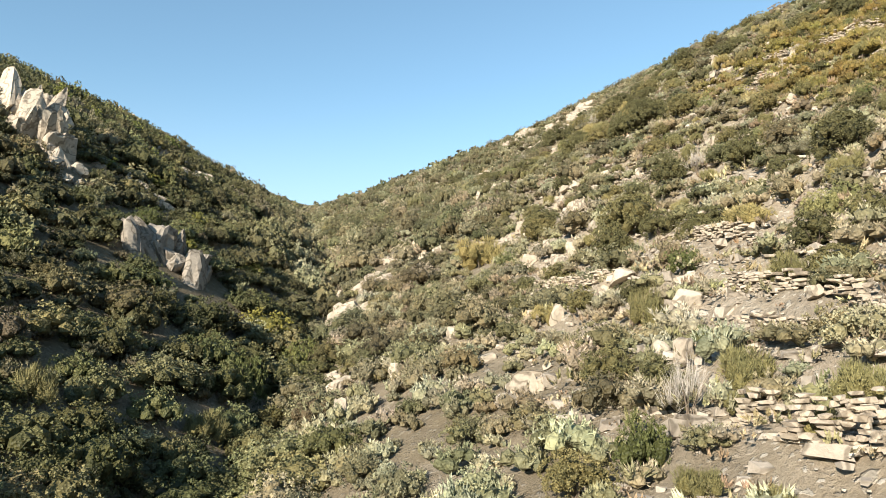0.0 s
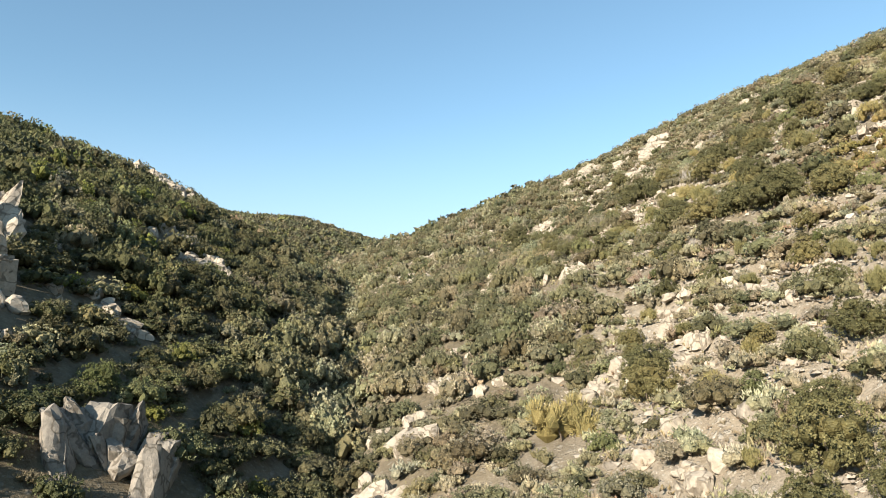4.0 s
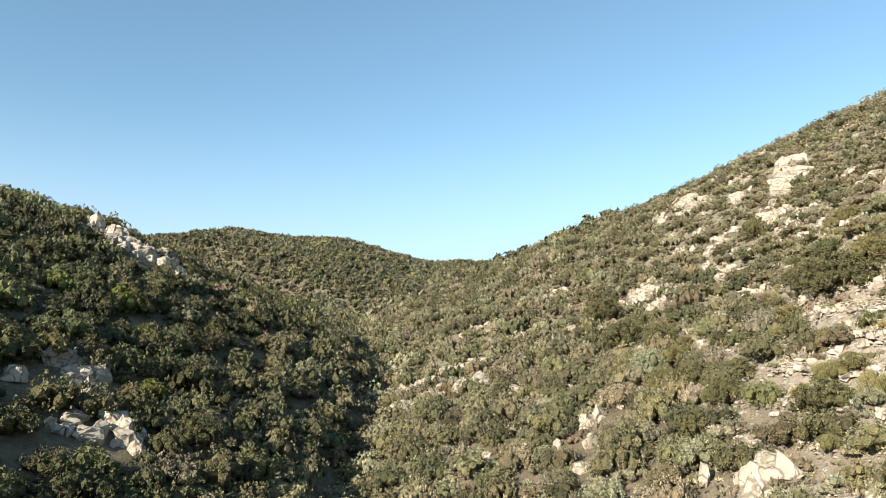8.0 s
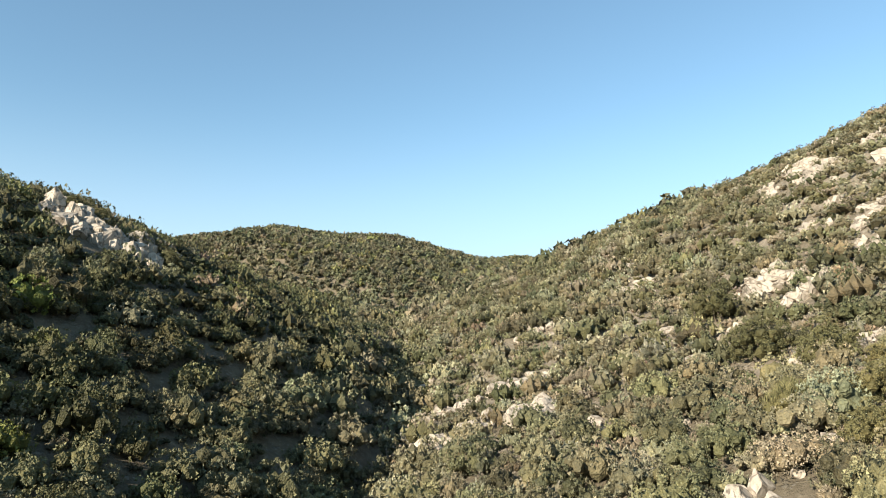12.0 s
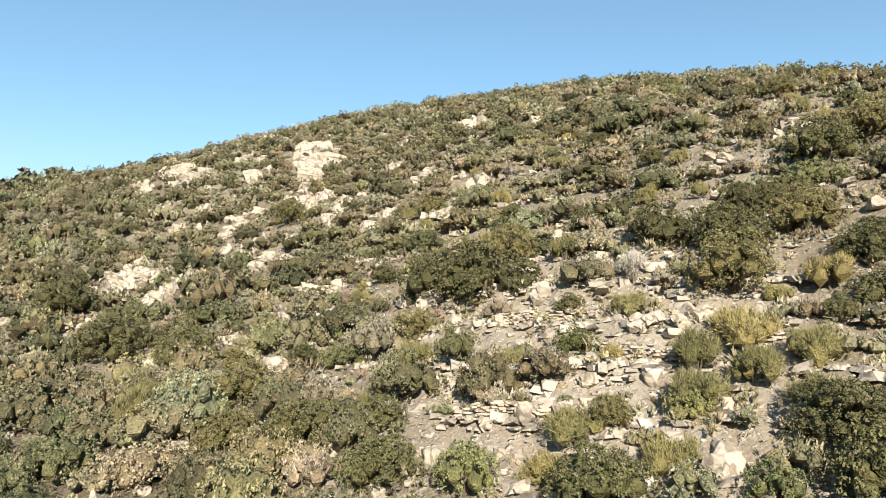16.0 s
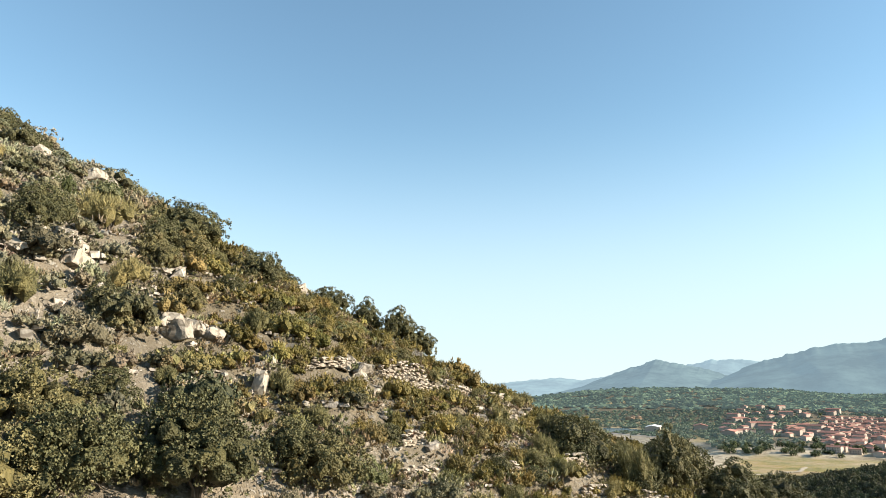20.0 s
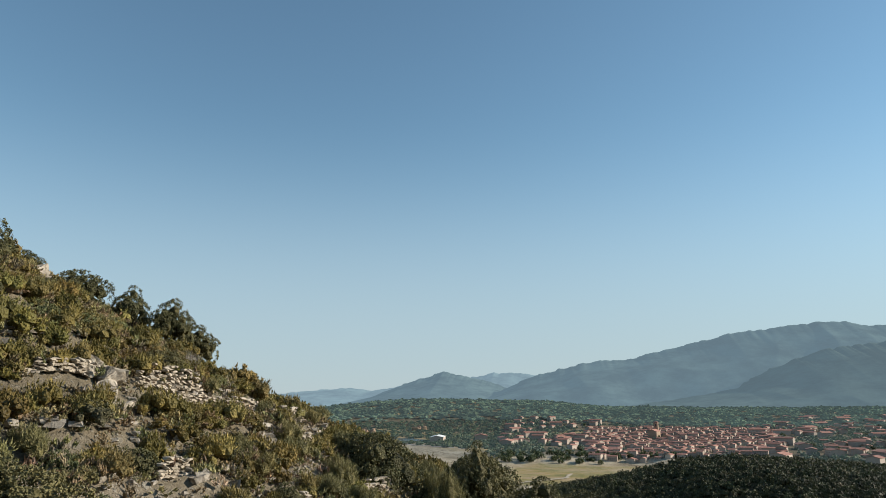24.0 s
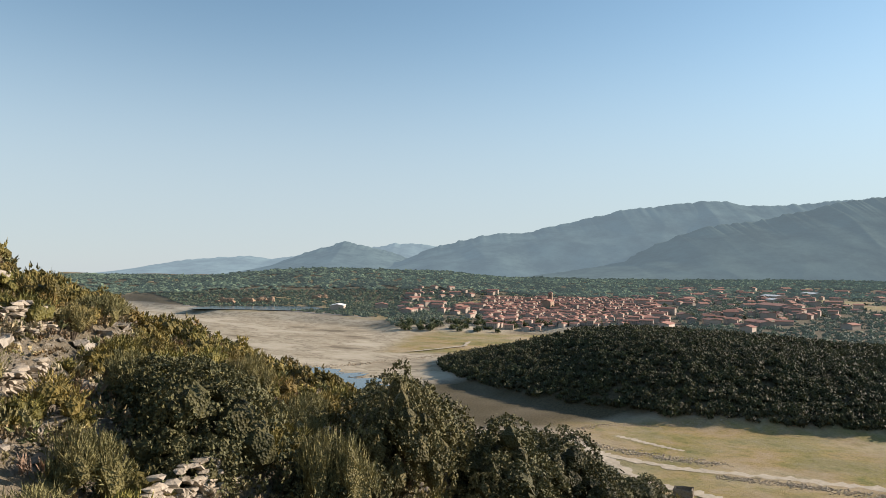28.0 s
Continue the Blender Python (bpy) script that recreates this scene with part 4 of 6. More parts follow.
CRAGS = CRAGS_WEST + CRAGS_STREAM + CRAGS_LOW + CRAGS_SPUR + CRAGS_TERRACE_NEAR + CRAGS_TERRACE_FAR + CRAGS_HIGH_NEAR + CRAGS_HIGH_FAR + CRAGS_EDGE + CRAGS_CREST + CRAGS_STREWN


WALLS_SPUR = [
    (38.3, 65.2, 41.2, 61.4, 0.9), (40.4, 60.6, 44.2, 56.6, 0.9), (31.0, 66.6, 32.3, 64.9, 0.7), (36.2, 53.9, 38.2, 49.9, 0.9), (34.4, 53.6, 35.3, 50.3, 0.8),
    (34.2, 49.4, 35.5, 45.1, 1.0), (33.0, 60.5, 34.3, 57.9, 0.6), (28.8, 67.2, 30.2, 64.9, 0.6), (34.0, 71.0, 36.7, 67.3, 0.5), (37.5, 66.0, 42.9, 57.9, 0.5),
    (43.0, 56.2, 45.3, 52.8, 0.8), (41.0, 55.6, 42.4, 53.5, 0.8), (36.8, 52.6, 37.8, 50.5, 0.6),
]
WALLS_SLOPE = [
    (7.7, 16.6, 9.0, 14.0, 0.9), (7.7, 19.4, 8.6, 17.9, 0.8), (9.2, 16.9, 9.9, 15.2, 0.7), (13.4, 42.5, 14.8, 32.3, 0.6), (11.8, 29.4, 12.7, 24.4, 0.7),
    (12.7, 23.0, 12.9, 19.6, 0.6), (6.4, 48.5, 9.6, 37.8, 0.6), (10.9, 26.0, 11.7, 22.1, 0.5), (11.8, 101.9, 13.7, 98.6, 0.6), (17.2, 99.3, 19.2, 96.7, 0.6),
    (17.6, 106.2, 20.1, 102.0, 0.5), (20.5, 95.7, 21.9, 93.2, 0.5), (28.7, 112.0, 30.4, 109.1, 0.5),
]


# ---- rocks ----
def rock_arrays(rng, ball=BALL2, cuts=11, crisp=0.5):
    """A weathered block: a ball cut flat on many sides, split by joints and roughened. Unit half-size."""
    v, f = ball
    v = v * 1.25
    for n in np.concatenate([unit(rng, cuts), np.eye(3), -np.eye(3)]):
        n = n + rng.normal(size=3) * 0.12
        n /= np.linalg.norm(n)
        over = v @ n - rng.uniform(crisp, 1.0)
        v = v - np.clip(over, 0, None)[:, None] * n
    turn = rng.normal(size=3)
    turn /= np.linalg.norm(turn)
    seam = np.abs((v @ turn) * 2.2 + rng.uniform(0, 1))
    v = v * (1 - 0.10 * np.exp(-((seam - np.round(seam)) / 0.07) ** 2))[:, None]
    return v * (1 + 0.035 * rng.normal(size=(len(v), 1))), f


rng = np.random.default_rng(11)
rock_meshes = []
for i in range(12):
    v, f = rock_arrays(rng, BALL2, 12 + i % 5, 0.42 + 0.03 * i)
    rock_meshes.append(mesh_from("boulder", v, [f], [ROCK]))
# darker copy of the granite, with the cliff's shade put into its colour
dark_rock = rock_material("shaded_granite", (0.27, 0.25, 0.22), (0.10, 0.095, 0.085))
dark_blocks = [mesh_from("block", m[0], [m[1]], [dark_rock]) for m in [rock_arrays(rng, BALL2, 11, 0.45) for i in range(5)]]
block_meshes = [mesh_from("block", m[0], [m[1]], [ROCK]) for m in [rock_arrays(rng, BALL2, 14, 0.4) for i in range(8)]]


def rock_pose(x, y, z, wide, tall, tilt=14):
    return pose(x, y, z, rng.uniform(-tilt, tilt), rng.uniform(-tilt, tilt), rng.uniform(0, 360)) @ Matrix.Diagonal((wide * 0.55, wide * 0.55 * rng.uniform(0.7, 1.05), tall * 0.62, 1))


def boulder(x, y, wide, tall, k, label):
    ob = new("boulder", rock_meshes[k % len(rock_meshes)])
    ob.matrix_basis = rock_pose(x, y, float(height(x, y)) + tall * 0.22, wide, tall)
    return tagged(ob, label, "rock", group="granite outcrops")


def crag(x, y, wide, tall, blocks, lean, label, slim=1.0, any_turn=25, shapes=block_meshes, stout=9.0):
    """A stack of split slabs, leaning one way, grown out of the slope."""
    root = new("crag")
    base = float(height(x, y))
    root.matrix_basis = pose(x, y, base)
    turn = rng.uniform(0, 360)
    for i in range(blocks):
        u, v = rng.uniform(-0.5, 0.5, 2) * wide * (1.0, 0.7)
        p = new("block", shapes[rng.integers(len(shapes))])
        w, t = wide * rng.uniform(0.25, 0.55), tall * rng.uniform(0.35, 0.9)
        t = min(t, w * stout)
        g = float(height(x + u, y + v)) - base
        p.parent = root
        p.matrix_basis = pose(u, v, g + t * 0.12, lean[0] + rng.uniform(-14, 14), lean[1] + rng.uniform(-14, 14), turn + rng.uniform(-any_turn, any_turn)) @ Matrix.Diagonal((w * 0.62 * slim, w * 0.95 * slim, t * 0.55, 1))
    return tagged(root, label, "rock", group="granite crags")


for i, (x, y, w, t) in enumerate(CRAGS):
    where = "on the dry scrub slope" if x > 0 else "among dense bushes"
    if (x, y, w, t) in CRAGS_CREST:
        crag(x, y, w * 1.3, t * 1.5, 10, (-8, 14), "grey granite crag of split slabs along the crest", 0.9, 30, block_meshes, 3.0)
    elif max(w, t) > 1.5:
        crag(x, y, w * 1.1, t * 1.4, 6 if w < 2 else 9 if w < 4 else 14, (-8, 10), "pale split granite crag of leaning blocks " + where, 1.0, 60, block_meshes, 1.5)
    else:
        boulder(x, y, w * 1.1, t * 1.1, i, "weathered pale granite boulder " + where)
crag(-23.0, 54.2, 4.0, 5.6, 8, (10, -20), "grey granite cliff of split slabs among dense bushes", 0.9, 18, dark_blocks)
crag(-20.8, 56.6, 4.6, 6.0, 8, (4, -6), "tall dark granite cliff with a shaded face among bushes", 0.9, 14, dark_blocks)
crag(-36.8, 62.2, 4.6, 8.4, 16, (-8, 24), "high pale granite crag of slanting slabs on the crest", 0.62, 15)
crag(-40.5, 66.5, 5.6, 10.5, 16, (-8, 24), "high pale granite crag of slanting slabs on the crest", 0.62, 15)
crag(-34.0, 60.6, 3.6, 4.4, 8, (-8, 24), "broken foot of a pale granite crag above dense bushes", 0.62, 15)


# ---- plants that stand out, each a thing ----
rng = np.random.default_rng(23)
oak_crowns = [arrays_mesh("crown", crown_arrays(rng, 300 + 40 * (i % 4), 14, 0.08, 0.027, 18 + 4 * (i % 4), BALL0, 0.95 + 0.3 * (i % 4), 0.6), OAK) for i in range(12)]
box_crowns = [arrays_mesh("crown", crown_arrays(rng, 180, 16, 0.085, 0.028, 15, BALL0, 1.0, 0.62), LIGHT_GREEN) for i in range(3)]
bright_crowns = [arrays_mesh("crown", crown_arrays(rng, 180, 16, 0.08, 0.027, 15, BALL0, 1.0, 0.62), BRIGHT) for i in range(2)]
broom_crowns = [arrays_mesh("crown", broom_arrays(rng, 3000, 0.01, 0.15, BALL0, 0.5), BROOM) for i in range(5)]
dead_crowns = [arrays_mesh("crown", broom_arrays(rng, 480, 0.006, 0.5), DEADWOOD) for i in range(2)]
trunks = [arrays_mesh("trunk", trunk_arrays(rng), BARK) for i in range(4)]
KINDS = {
    "o": ("oak_bush", oak_crowns, "dense dark green evergreen oak bush on stony slope", "bush"),
    "l": ("box_bush", box_crowns, "light green leafy shrub among pale stones", "bush"),
    "y": ("green_bush", bright_crowns, "bright yellow-green leafy bush on stony slope", "bush"),
    "g": ("green_bush", bright_crowns, "fresh green rounded bush on the scrub slope", "bush"),
    "b": ("broom_bush", broom_crowns, "grey-green upright broom bush with fine twigs", "bush"),
    "d": ("dead_bush", dead_crowns, "bare grey dead bush with fine dry twigs", "bush"),
}


def plant(x, y, wide, tall, kind, turn, k):
    name, crowns, label, category = KINDS[kind]
    root = new(name)
    slim = tall / (0.54 * wide)
    lift = tall / 1.1
    if kind == "o":
        row = int(np.clip(round((slim - 0.95) / 0.3), 0, 3))
        crowns, lift = crowns[row::4], tall / (1.05 * (0.95 + 0.3 * row))
    for part_name, me in (("trunk", trunks[k % len(trunks)]), ("crown", crowns[k % len(crowns)])):
        p = new(part_name, me)
        p.parent = root
    root.matrix_basis = pose(x, y, float(height(x, y)) - 0.1 * wide, 0, 0, turn) @ Matrix.Diagonal((wide / 2, wide / 2, lift, 1))
    return tagged(root, label, category, group="bushes on the slopes")


taken = []
for i, (x, y, w, t, kind) in enumerate(PLANTS):
    if 30 < x < 46 and 26 < y < 51 and kind == "o":     # the tall oaks at the end of the spur
        w, t = w * 1.15, t * 1.35
    if 33 < x < 50 and 44 < y < 62 and w < 3.4:
        kind = "b"
    plant(x, y, w, max(t, 0.5 * w), kind, rng.uniform(0, 360), i)
    taken.append((x, y, w / 2))
taken = np.array(taken)


def ravine_line(y):
    return np.interp(y, [0, 60, 90, 120, 150, 200, 300], [-7, -11, -15, -23, -27, -45, -75])


def is_free(x, y, room):
    ok = np.ones(len(x), bool)
    for a, b, r in taken:
        ok &= (x - a) ** 2 + (y - b) ** 2 > (r * 0.85 + room) ** 2
    return ok


def rock_free(x, y, room=0.3):
    """Keeps growth off the faces of the larger rocks."""
    ok = np.ones(len(x), bool)
    for a, b, w, t in CRAGS + CRAGS_TALL + OPEN_GROUND:
        ok &= (x - a) ** 2 + (y - b) ** 2 > (w * 0.45 + (room if w > 1.2 else 0.2)) ** 2
        if t > 0.9:
            down = 1 if a < ravine_line(b) else -1
            ok &= (x - a - down * 0.7 * t) ** 2 + (y - b + 0.5 * t) ** 2 > (w * 0.45 + 0.15) ** 2
    return ok


def wall_free(x, y, room):
    """Keeps growth from in front of the terrace walls, on their downhill side."""
    ok = np.ones(len(x), bool)
    for x0, y0, x1, y1, t in WALLS_SPUR + WALLS_SLOPE:
        long2 = (x1 - x0) ** 2 + (y1 - y0) ** 2
        u = np.clip(((x - x0) * (x1 - x0) + (y - y0) * (y1 - y0)) / long2, 0, 1)
        ok &= np.hypot(x + 0.5 * room - x0 - u * (x1 - x0), y + 0.4 * room - y0 - u * (y1 - y0)) > room
    return ok


def cover(x, y):
    """Share of the ground under bushes."""
    side = x - ravine_line(y)
    west = 1 - step(-2, 6, side)
    terrace = 0.88 + 0.6 * rough(x, y, 12, 71) + 0.2 * (1 - step(60, 70, y)) * (1 - step(20, 26, x))
    east = 1.3 + 0.5 * rough(x, y, 13, 72)
    t = terraced(x, y)
    terrace = np.maximum(terrace, (0.92 + 0.35 * step(54, 64, y)) * step(36, 44, y) * (1 - step(24, 30, x)))
    terrace = np.maximum(terrace, 0.85 * step(24, 28, x) * (1 - step(80, 88, y)))
    # the stony clearing
    terrace = terrace * (0.6 + 0.4 * step(0.75, 1.15, np.hypot((x - 18.5) / 8, (y - 102) / 11)))
    c = west * 0.98 + (1 - west) * (t * terrace + (1 - t) * east)
    return np.maximum(c, 0.85 * (1 - step(5, 14, side)))


# single bushes on the terraces near the flight
gx, gy = jittered(rng, 2, 64, 8, 128, 2.0)
pick = (rng.uniform(0, 1, len(gx)) < cover(gx, gy)) & is_free(gx, gy, 0.9) & (terraced(gx, gy) > 0.3) & rock_free(gx, gy, 0.6) & wall_free(gx, gy, 1.1) & ~((gx > 40) & (gy < 56)) & ~((gx > 34) & (gy < 47))
near_sites = rng.permutation(np.stack([gx[pick], gy[pick]], -1))[:330]
for k, (x, y) in enumerate(near_sites):
    kind = rng.choice(["o", "b", "l", "y", "d"], p=[0.40, 0.44, 0.11, 0.02, 0.03])
    w = rng.uniform(1.4, 3.1) if kind == "o" else rng.uniform(1.0, 2.2)
    plant(x, y, w, w * rng.uniform(0.65, 0.95), kind, rng.uniform(0, 360), k)
taken = np.concatenate([taken, np.concatenate([near_sites, np.full((len(near_sites), 1), 0.8)], 1)])

fine_oaks = [crown_arrays(rng, 90, 10, 0.105, 0.037, 16, BALL0, 1.05 + 0.05 * i, 0.68, 0.6) for i in range(8)]
mid_oaks = [crown_arrays(rng, 48, 9, 0.125, 0.056, 13, BALL0, 1.0 + 0.03 * i, 0.7, 0.75) for i in range(8)]
far_oaks = [crown_arrays(rng, 18, 5, 0.16, 0.085, 8, KNOT, 1.0 + 0.02 * i, 0.78, 0.8) for i in range(8)]
spur_broom = [broom_arrays(rng, 480, 0.019, 0.24, BALL0, 0.75) for i in range(6)]
fine_broom = [broom_arrays(rng, 230, 0.031, 0.23, BALL0, 0.6) for i in range(6)]
mid_broom = [broom_arrays(rng, 96, 0.045, 0.23, BALL0, 0.55) for i in range(6)]
far_broom = [broom_arrays(rng, 42, 0.085, 0.3, KNOT, 0.7) for i in range(6)]


def growing_room(gx, gy, room):
    ok = is_free(gx, gy, room) & rock_free(gx, gy) & wall_free(gx, gy, 0.8)
    return ok & (np.abs(gx + 5) < 52 + 0.42 * np.clip(gy, 0, 300))


def zones(gx, gy):
    """West bank, spur of the terraces, grove of larger oaks, bed of the ravine."""
    west = gx < ravine_line(gy) + 3 + 6 * rough(gx, gy, 8, 81)
    spur = step(25, 31, gx) * (1 - step(76, 84, gy))
    grove = step(34, 42, gy) * (1 - step(88, 96, gy)) * (1 - step(22, 28, gx))
    bed = np.exp(-((gx - ravine_line(gy)) / 9) ** 2) * (1 - step(80, 110, gy))
    return west, spur, grove, bed


def levels(gx, gy):
    near = (gx > -26) & (gx < 18) & (gy > 12) & (gy < 72) | (gx > -4) & (gx < 28) & (gy > 84) & (gy < 120) | (gx > 20) & (gx < 46) & (gy > 32) & (gy < 74)
    mid = ~near & (gy < 130) & (gx > -52) & (gx < 56)
    return (("near", near), ("middle", mid), ("upper", ~near & ~mid))


def slope_oaks():
    """Rounded oak bushes: large ones standing a little apart, small ones in the gaps."""
    gx, gy = jittered(rng, -110, 105, -30, 238, 2.5)
    sx, sy = jittered(rng, -110, 105, -30, 238, 2.2)
    large = np.concatenate([np.ones(len(gx), bool), np.zeros(len(sx), bool)])
    gx, gy = np.concatenate([gx, sx]), np.concatenate([gy, sy])
    west, spur, grove, bed = zones(gx, gy)
    thick = (gy > 112) | (gy > 74) & (gx < 15)
    share = np.where(west, np.where(large, 0.97, 0.6), np.where(thick, np.where(large, 0.97, 0.75), np.where(large, 0.46, 0.4) + 0.34 * grove - 0.4 * spur))
    ok = growing_room(gx, gy, 0.5) & (rng.uniform(0, 1, len(gx)) < np.clip(cover(gx, gy), 0, 1) * share)
    gx, gy, west, grove, bed, large = gx[ok], gy[ok], west[ok], grove[ok], bed[ok], large[ok]
    n = len(gx)
    even = rng.uniform(0, 1, n)
    w = np.where(large, 1.0 + 0.75 * even ** 1.3, 0.55 + 0.4 * even) * np.where(west, 1.32, np.where(gy > 76, 1.16, 0.86 + 0.16 * grove)) * (1 + 0.2 * bed)
    tall = rng.uniform(0.8, 1.15, n) * np.where(large & thick[ok] & (gx < 15), 1.25, 1.0)
    pl = np.stack([gx, gy, height(gx, gy) - np.where(west, 0.24, 0.12) * w, w, tall], -1)
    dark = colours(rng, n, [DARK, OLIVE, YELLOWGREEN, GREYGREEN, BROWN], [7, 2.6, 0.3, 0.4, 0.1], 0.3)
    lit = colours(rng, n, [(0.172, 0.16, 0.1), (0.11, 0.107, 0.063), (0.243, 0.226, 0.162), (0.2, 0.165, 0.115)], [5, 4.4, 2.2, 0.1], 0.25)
    # west bank's shade and its sunlit lower part are put into the leaf colours
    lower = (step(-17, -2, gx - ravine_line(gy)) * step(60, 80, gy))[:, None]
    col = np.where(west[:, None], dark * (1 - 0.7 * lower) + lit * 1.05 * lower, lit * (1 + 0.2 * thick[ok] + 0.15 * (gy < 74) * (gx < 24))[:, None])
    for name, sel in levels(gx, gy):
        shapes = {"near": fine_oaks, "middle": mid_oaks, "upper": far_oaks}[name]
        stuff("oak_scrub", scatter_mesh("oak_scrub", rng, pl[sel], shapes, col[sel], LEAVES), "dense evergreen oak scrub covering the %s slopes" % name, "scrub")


def slope_broom():
    """Low grey-green broom and young growth between the oaks."""
    gx, gy = jittered(rng, -70, 100, -28, 238, 1.4)
    ex, ey = jittered(rng, 24, 56, 32, 92, 1.05)
    gx, gy = np.concatenate([gx, ex]), np.concatenate([gy, ey])
    west, spur = zones(gx, gy)[:2]
    share = np.where(west, 0.5, np.where(gy > 95, 0.62, 0.92))
    ok = growing_room(gx, gy, 0.15) & (rng.uniform(0, 1, len(gx)) < cover(gx, gy) * share)
    gx, gy, spur, west = gx[ok], gy[ok], spur[ok], west[ok]
    n = len(gx)
    w = (0.45 + 0.65 * rng.uniform(0, 1, n) ** 1.6) * np.where(gy > 95, 1.1, np.where(gx < 24, 1.18, 1.0)) * (1 + 0.2 * spur)
    pl = np.stack([gx, gy, height(gx, gy) - 0.06, w, rng.uniform(0.8, 1.15, n)], -1)
    col = colours(rng, n, [(0.315, 0.296, 0.222), (0.22, 0.206, 0.138), (0.265, 0.215, 0.165)], [6, 3, 0.4], 0.25)
    col = col * (1 - spur[:, None] * np.array([0.2, 0.31, 0.68]))
    col = col * np.where((gx < 24) & (gy < 76), 1.12, 1.0)[:, None]
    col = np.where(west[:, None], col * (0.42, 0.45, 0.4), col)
    close = (gx > 26) & (gx < 48) & (gy > 34) & (gy < 72)
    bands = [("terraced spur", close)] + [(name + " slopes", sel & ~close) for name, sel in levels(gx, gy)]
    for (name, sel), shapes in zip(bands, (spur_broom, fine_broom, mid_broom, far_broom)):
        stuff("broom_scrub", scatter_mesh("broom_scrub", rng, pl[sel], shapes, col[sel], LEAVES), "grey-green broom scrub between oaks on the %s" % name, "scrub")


def heath_and_grass():
    gx, gy = jittered(rng, 0, 66, -15, 128, 0.75)
    ok = (terraced(gx, gy) > 0.2) & (rng.uniform(0, 1, len(gx)) < 0.75 + 0.5 * rough(gx, gy, 7, 91))
    gx, gy = gx[ok], gy[ok]
    n = len(gx)
    pl = np.stack([gx, gy, height(gx, gy) - 0.03, 0.25 + 0.45 * rng.uniform(0, 1, n) ** 1.5, rng.uniform(0.6, 1.1, n)], -1)
    col = colours(rng, n, [(0.26, 0.205, 0.14), (0.2, 0.165, 0.115), (0.24, 0.225, 0.13), (0.4, 0.345, 0.235)], [5, 3, 4, 4])
    stuff("dry_heath", scatter_mesh("dry_heath", rng, pl, [broom_arrays(rng, 30, 0.1, 0.6, None, 0.9) for i in range(10)], col, TWIGS), "dry brown heath and grass tufts on the terraces", "grass")


def near_heath():
    gx, gy = jittered(rng, 28, 59, 40, 78, 0.46)
    ok = (rng.uniform(0, 1, len(gx)) < 0.75 + 0.5 * rough(gx, gy, 6, 92)) & wall_free(gx, gy, 0.45)
    gx, gy = gx[ok], gy[ok]
    n = len(gx)
    pl = np.stack([gx, gy, height(gx, gy) - 0.05, 0.25 + 0.45 * rng.uniform(0, 1, n) ** 1.5, rng.uniform(0.6, 1.1, n)], -1)
    col = colours(rng, n, [(0.26, 0.19, 0.115), (0.22, 0.165, 0.105), (0.27, 0.25, 0.12), (0.38, 0.32, 0.19)], [4, 3, 6, 3])
    stuff("near_heath", scatter_mesh("near_heath", rng, pl, [broom_arrays(rng, 70, 0.09, 0.42, None, 0.7) for i in range(10)], col, TWIGS), "reddish brown heath and dry grass on the terraced spur", "heath")


def slab_arrays(rng):
    """A rough flat stone of six uneven faces."""
    v = np.array([(x, y, z) for z in (-1, 1) for x, y in ((-1, -1), (1, -1), (1, 1), (-1, 1))], float)
    v = v * rng.uniform(0.35, 1.15, v.shape) * (1, rng.uniform(0.5, 1.0), 1)
    f = np.array([(0, 2, 1), (0, 3, 2), (4, 5, 6), (4, 6, 7), (0, 1, 5), (0, 5, 4), (1, 2, 6), (1, 6, 5), (2, 3, 7), (2, 7, 6), (3, 0, 4), (3, 4, 7)])
    tip = rng.uniform(-0.35, 0.35, 2)
    v[:, 2] += v[:, 0] * tip[0] + v[:, 1] * tip[1]
    return v, f, None


def loose_stones():
    gx, gy = jittered(rng, 0, 66, 4, 125, 0.43)
    d = rough(gx, gy, 8, 95)
    ok = (terraced(gx, gy) > 0.15) & (rng.uniform(0, 1, len(gx)) < 0.50 + 1.0 * d)
    gx, gy = gx[ok], gy[ok]
    ex, ey = jittered(rng, -30, 75, 60, 205, 2.2)
    ok = (terraced(ex, ey) < 0.3) & (ex > ravine_line(ey) + 2) & (rng.uniform(0, 1, len(ex)) < 0.1 + 0.5 * rough(ex, ey, 14, 96))
    gx, gy = np.concatenate([gx, ex[ok]]), np.concatenate([gy, ey[ok]])
    # the stony clearing in the middle of the slope
    cx, cy = rng.normal(18, 4.2, 3400), rng.normal(101, 6.0, 3400)
    keep = rough(cx, cy, 5, 97) > -0.15
    gx, gy = np.concatenate([gx, cx[keep]]), np.concatenate([gy, cy[keep]])
    n = len(gx)
    big = rng.uniform(0, 1, n) ** np.where(np.hypot(gx - 18, gy - 101) < 10, 3.0, 5.0)
    size = 0.07 + 0.40 * big + np.where(gy > 122, 0.5, 0) * rng.uniform(0, 1, n)
    pl = np.stack([gx, gy, height(gx, gy) + 0.02, size, rng.uniform(0.25, 0.6, n)], -1)
    chunks = [slab_arrays(rng) for i in range(14)]
    for i in range(4):
        v, f = rock_arrays(rng, BALL0, 6, 0.45)
        chunks.append((v * (1, rng.uniform(0.6, 1), 1), f, None))
    stuff("loose_stones", scatter_mesh("loose_stones", rng, pl, chunks, np.ones((n, 3)), SCREE), "loose pale flat stones strewn over the dry slope", "stones")


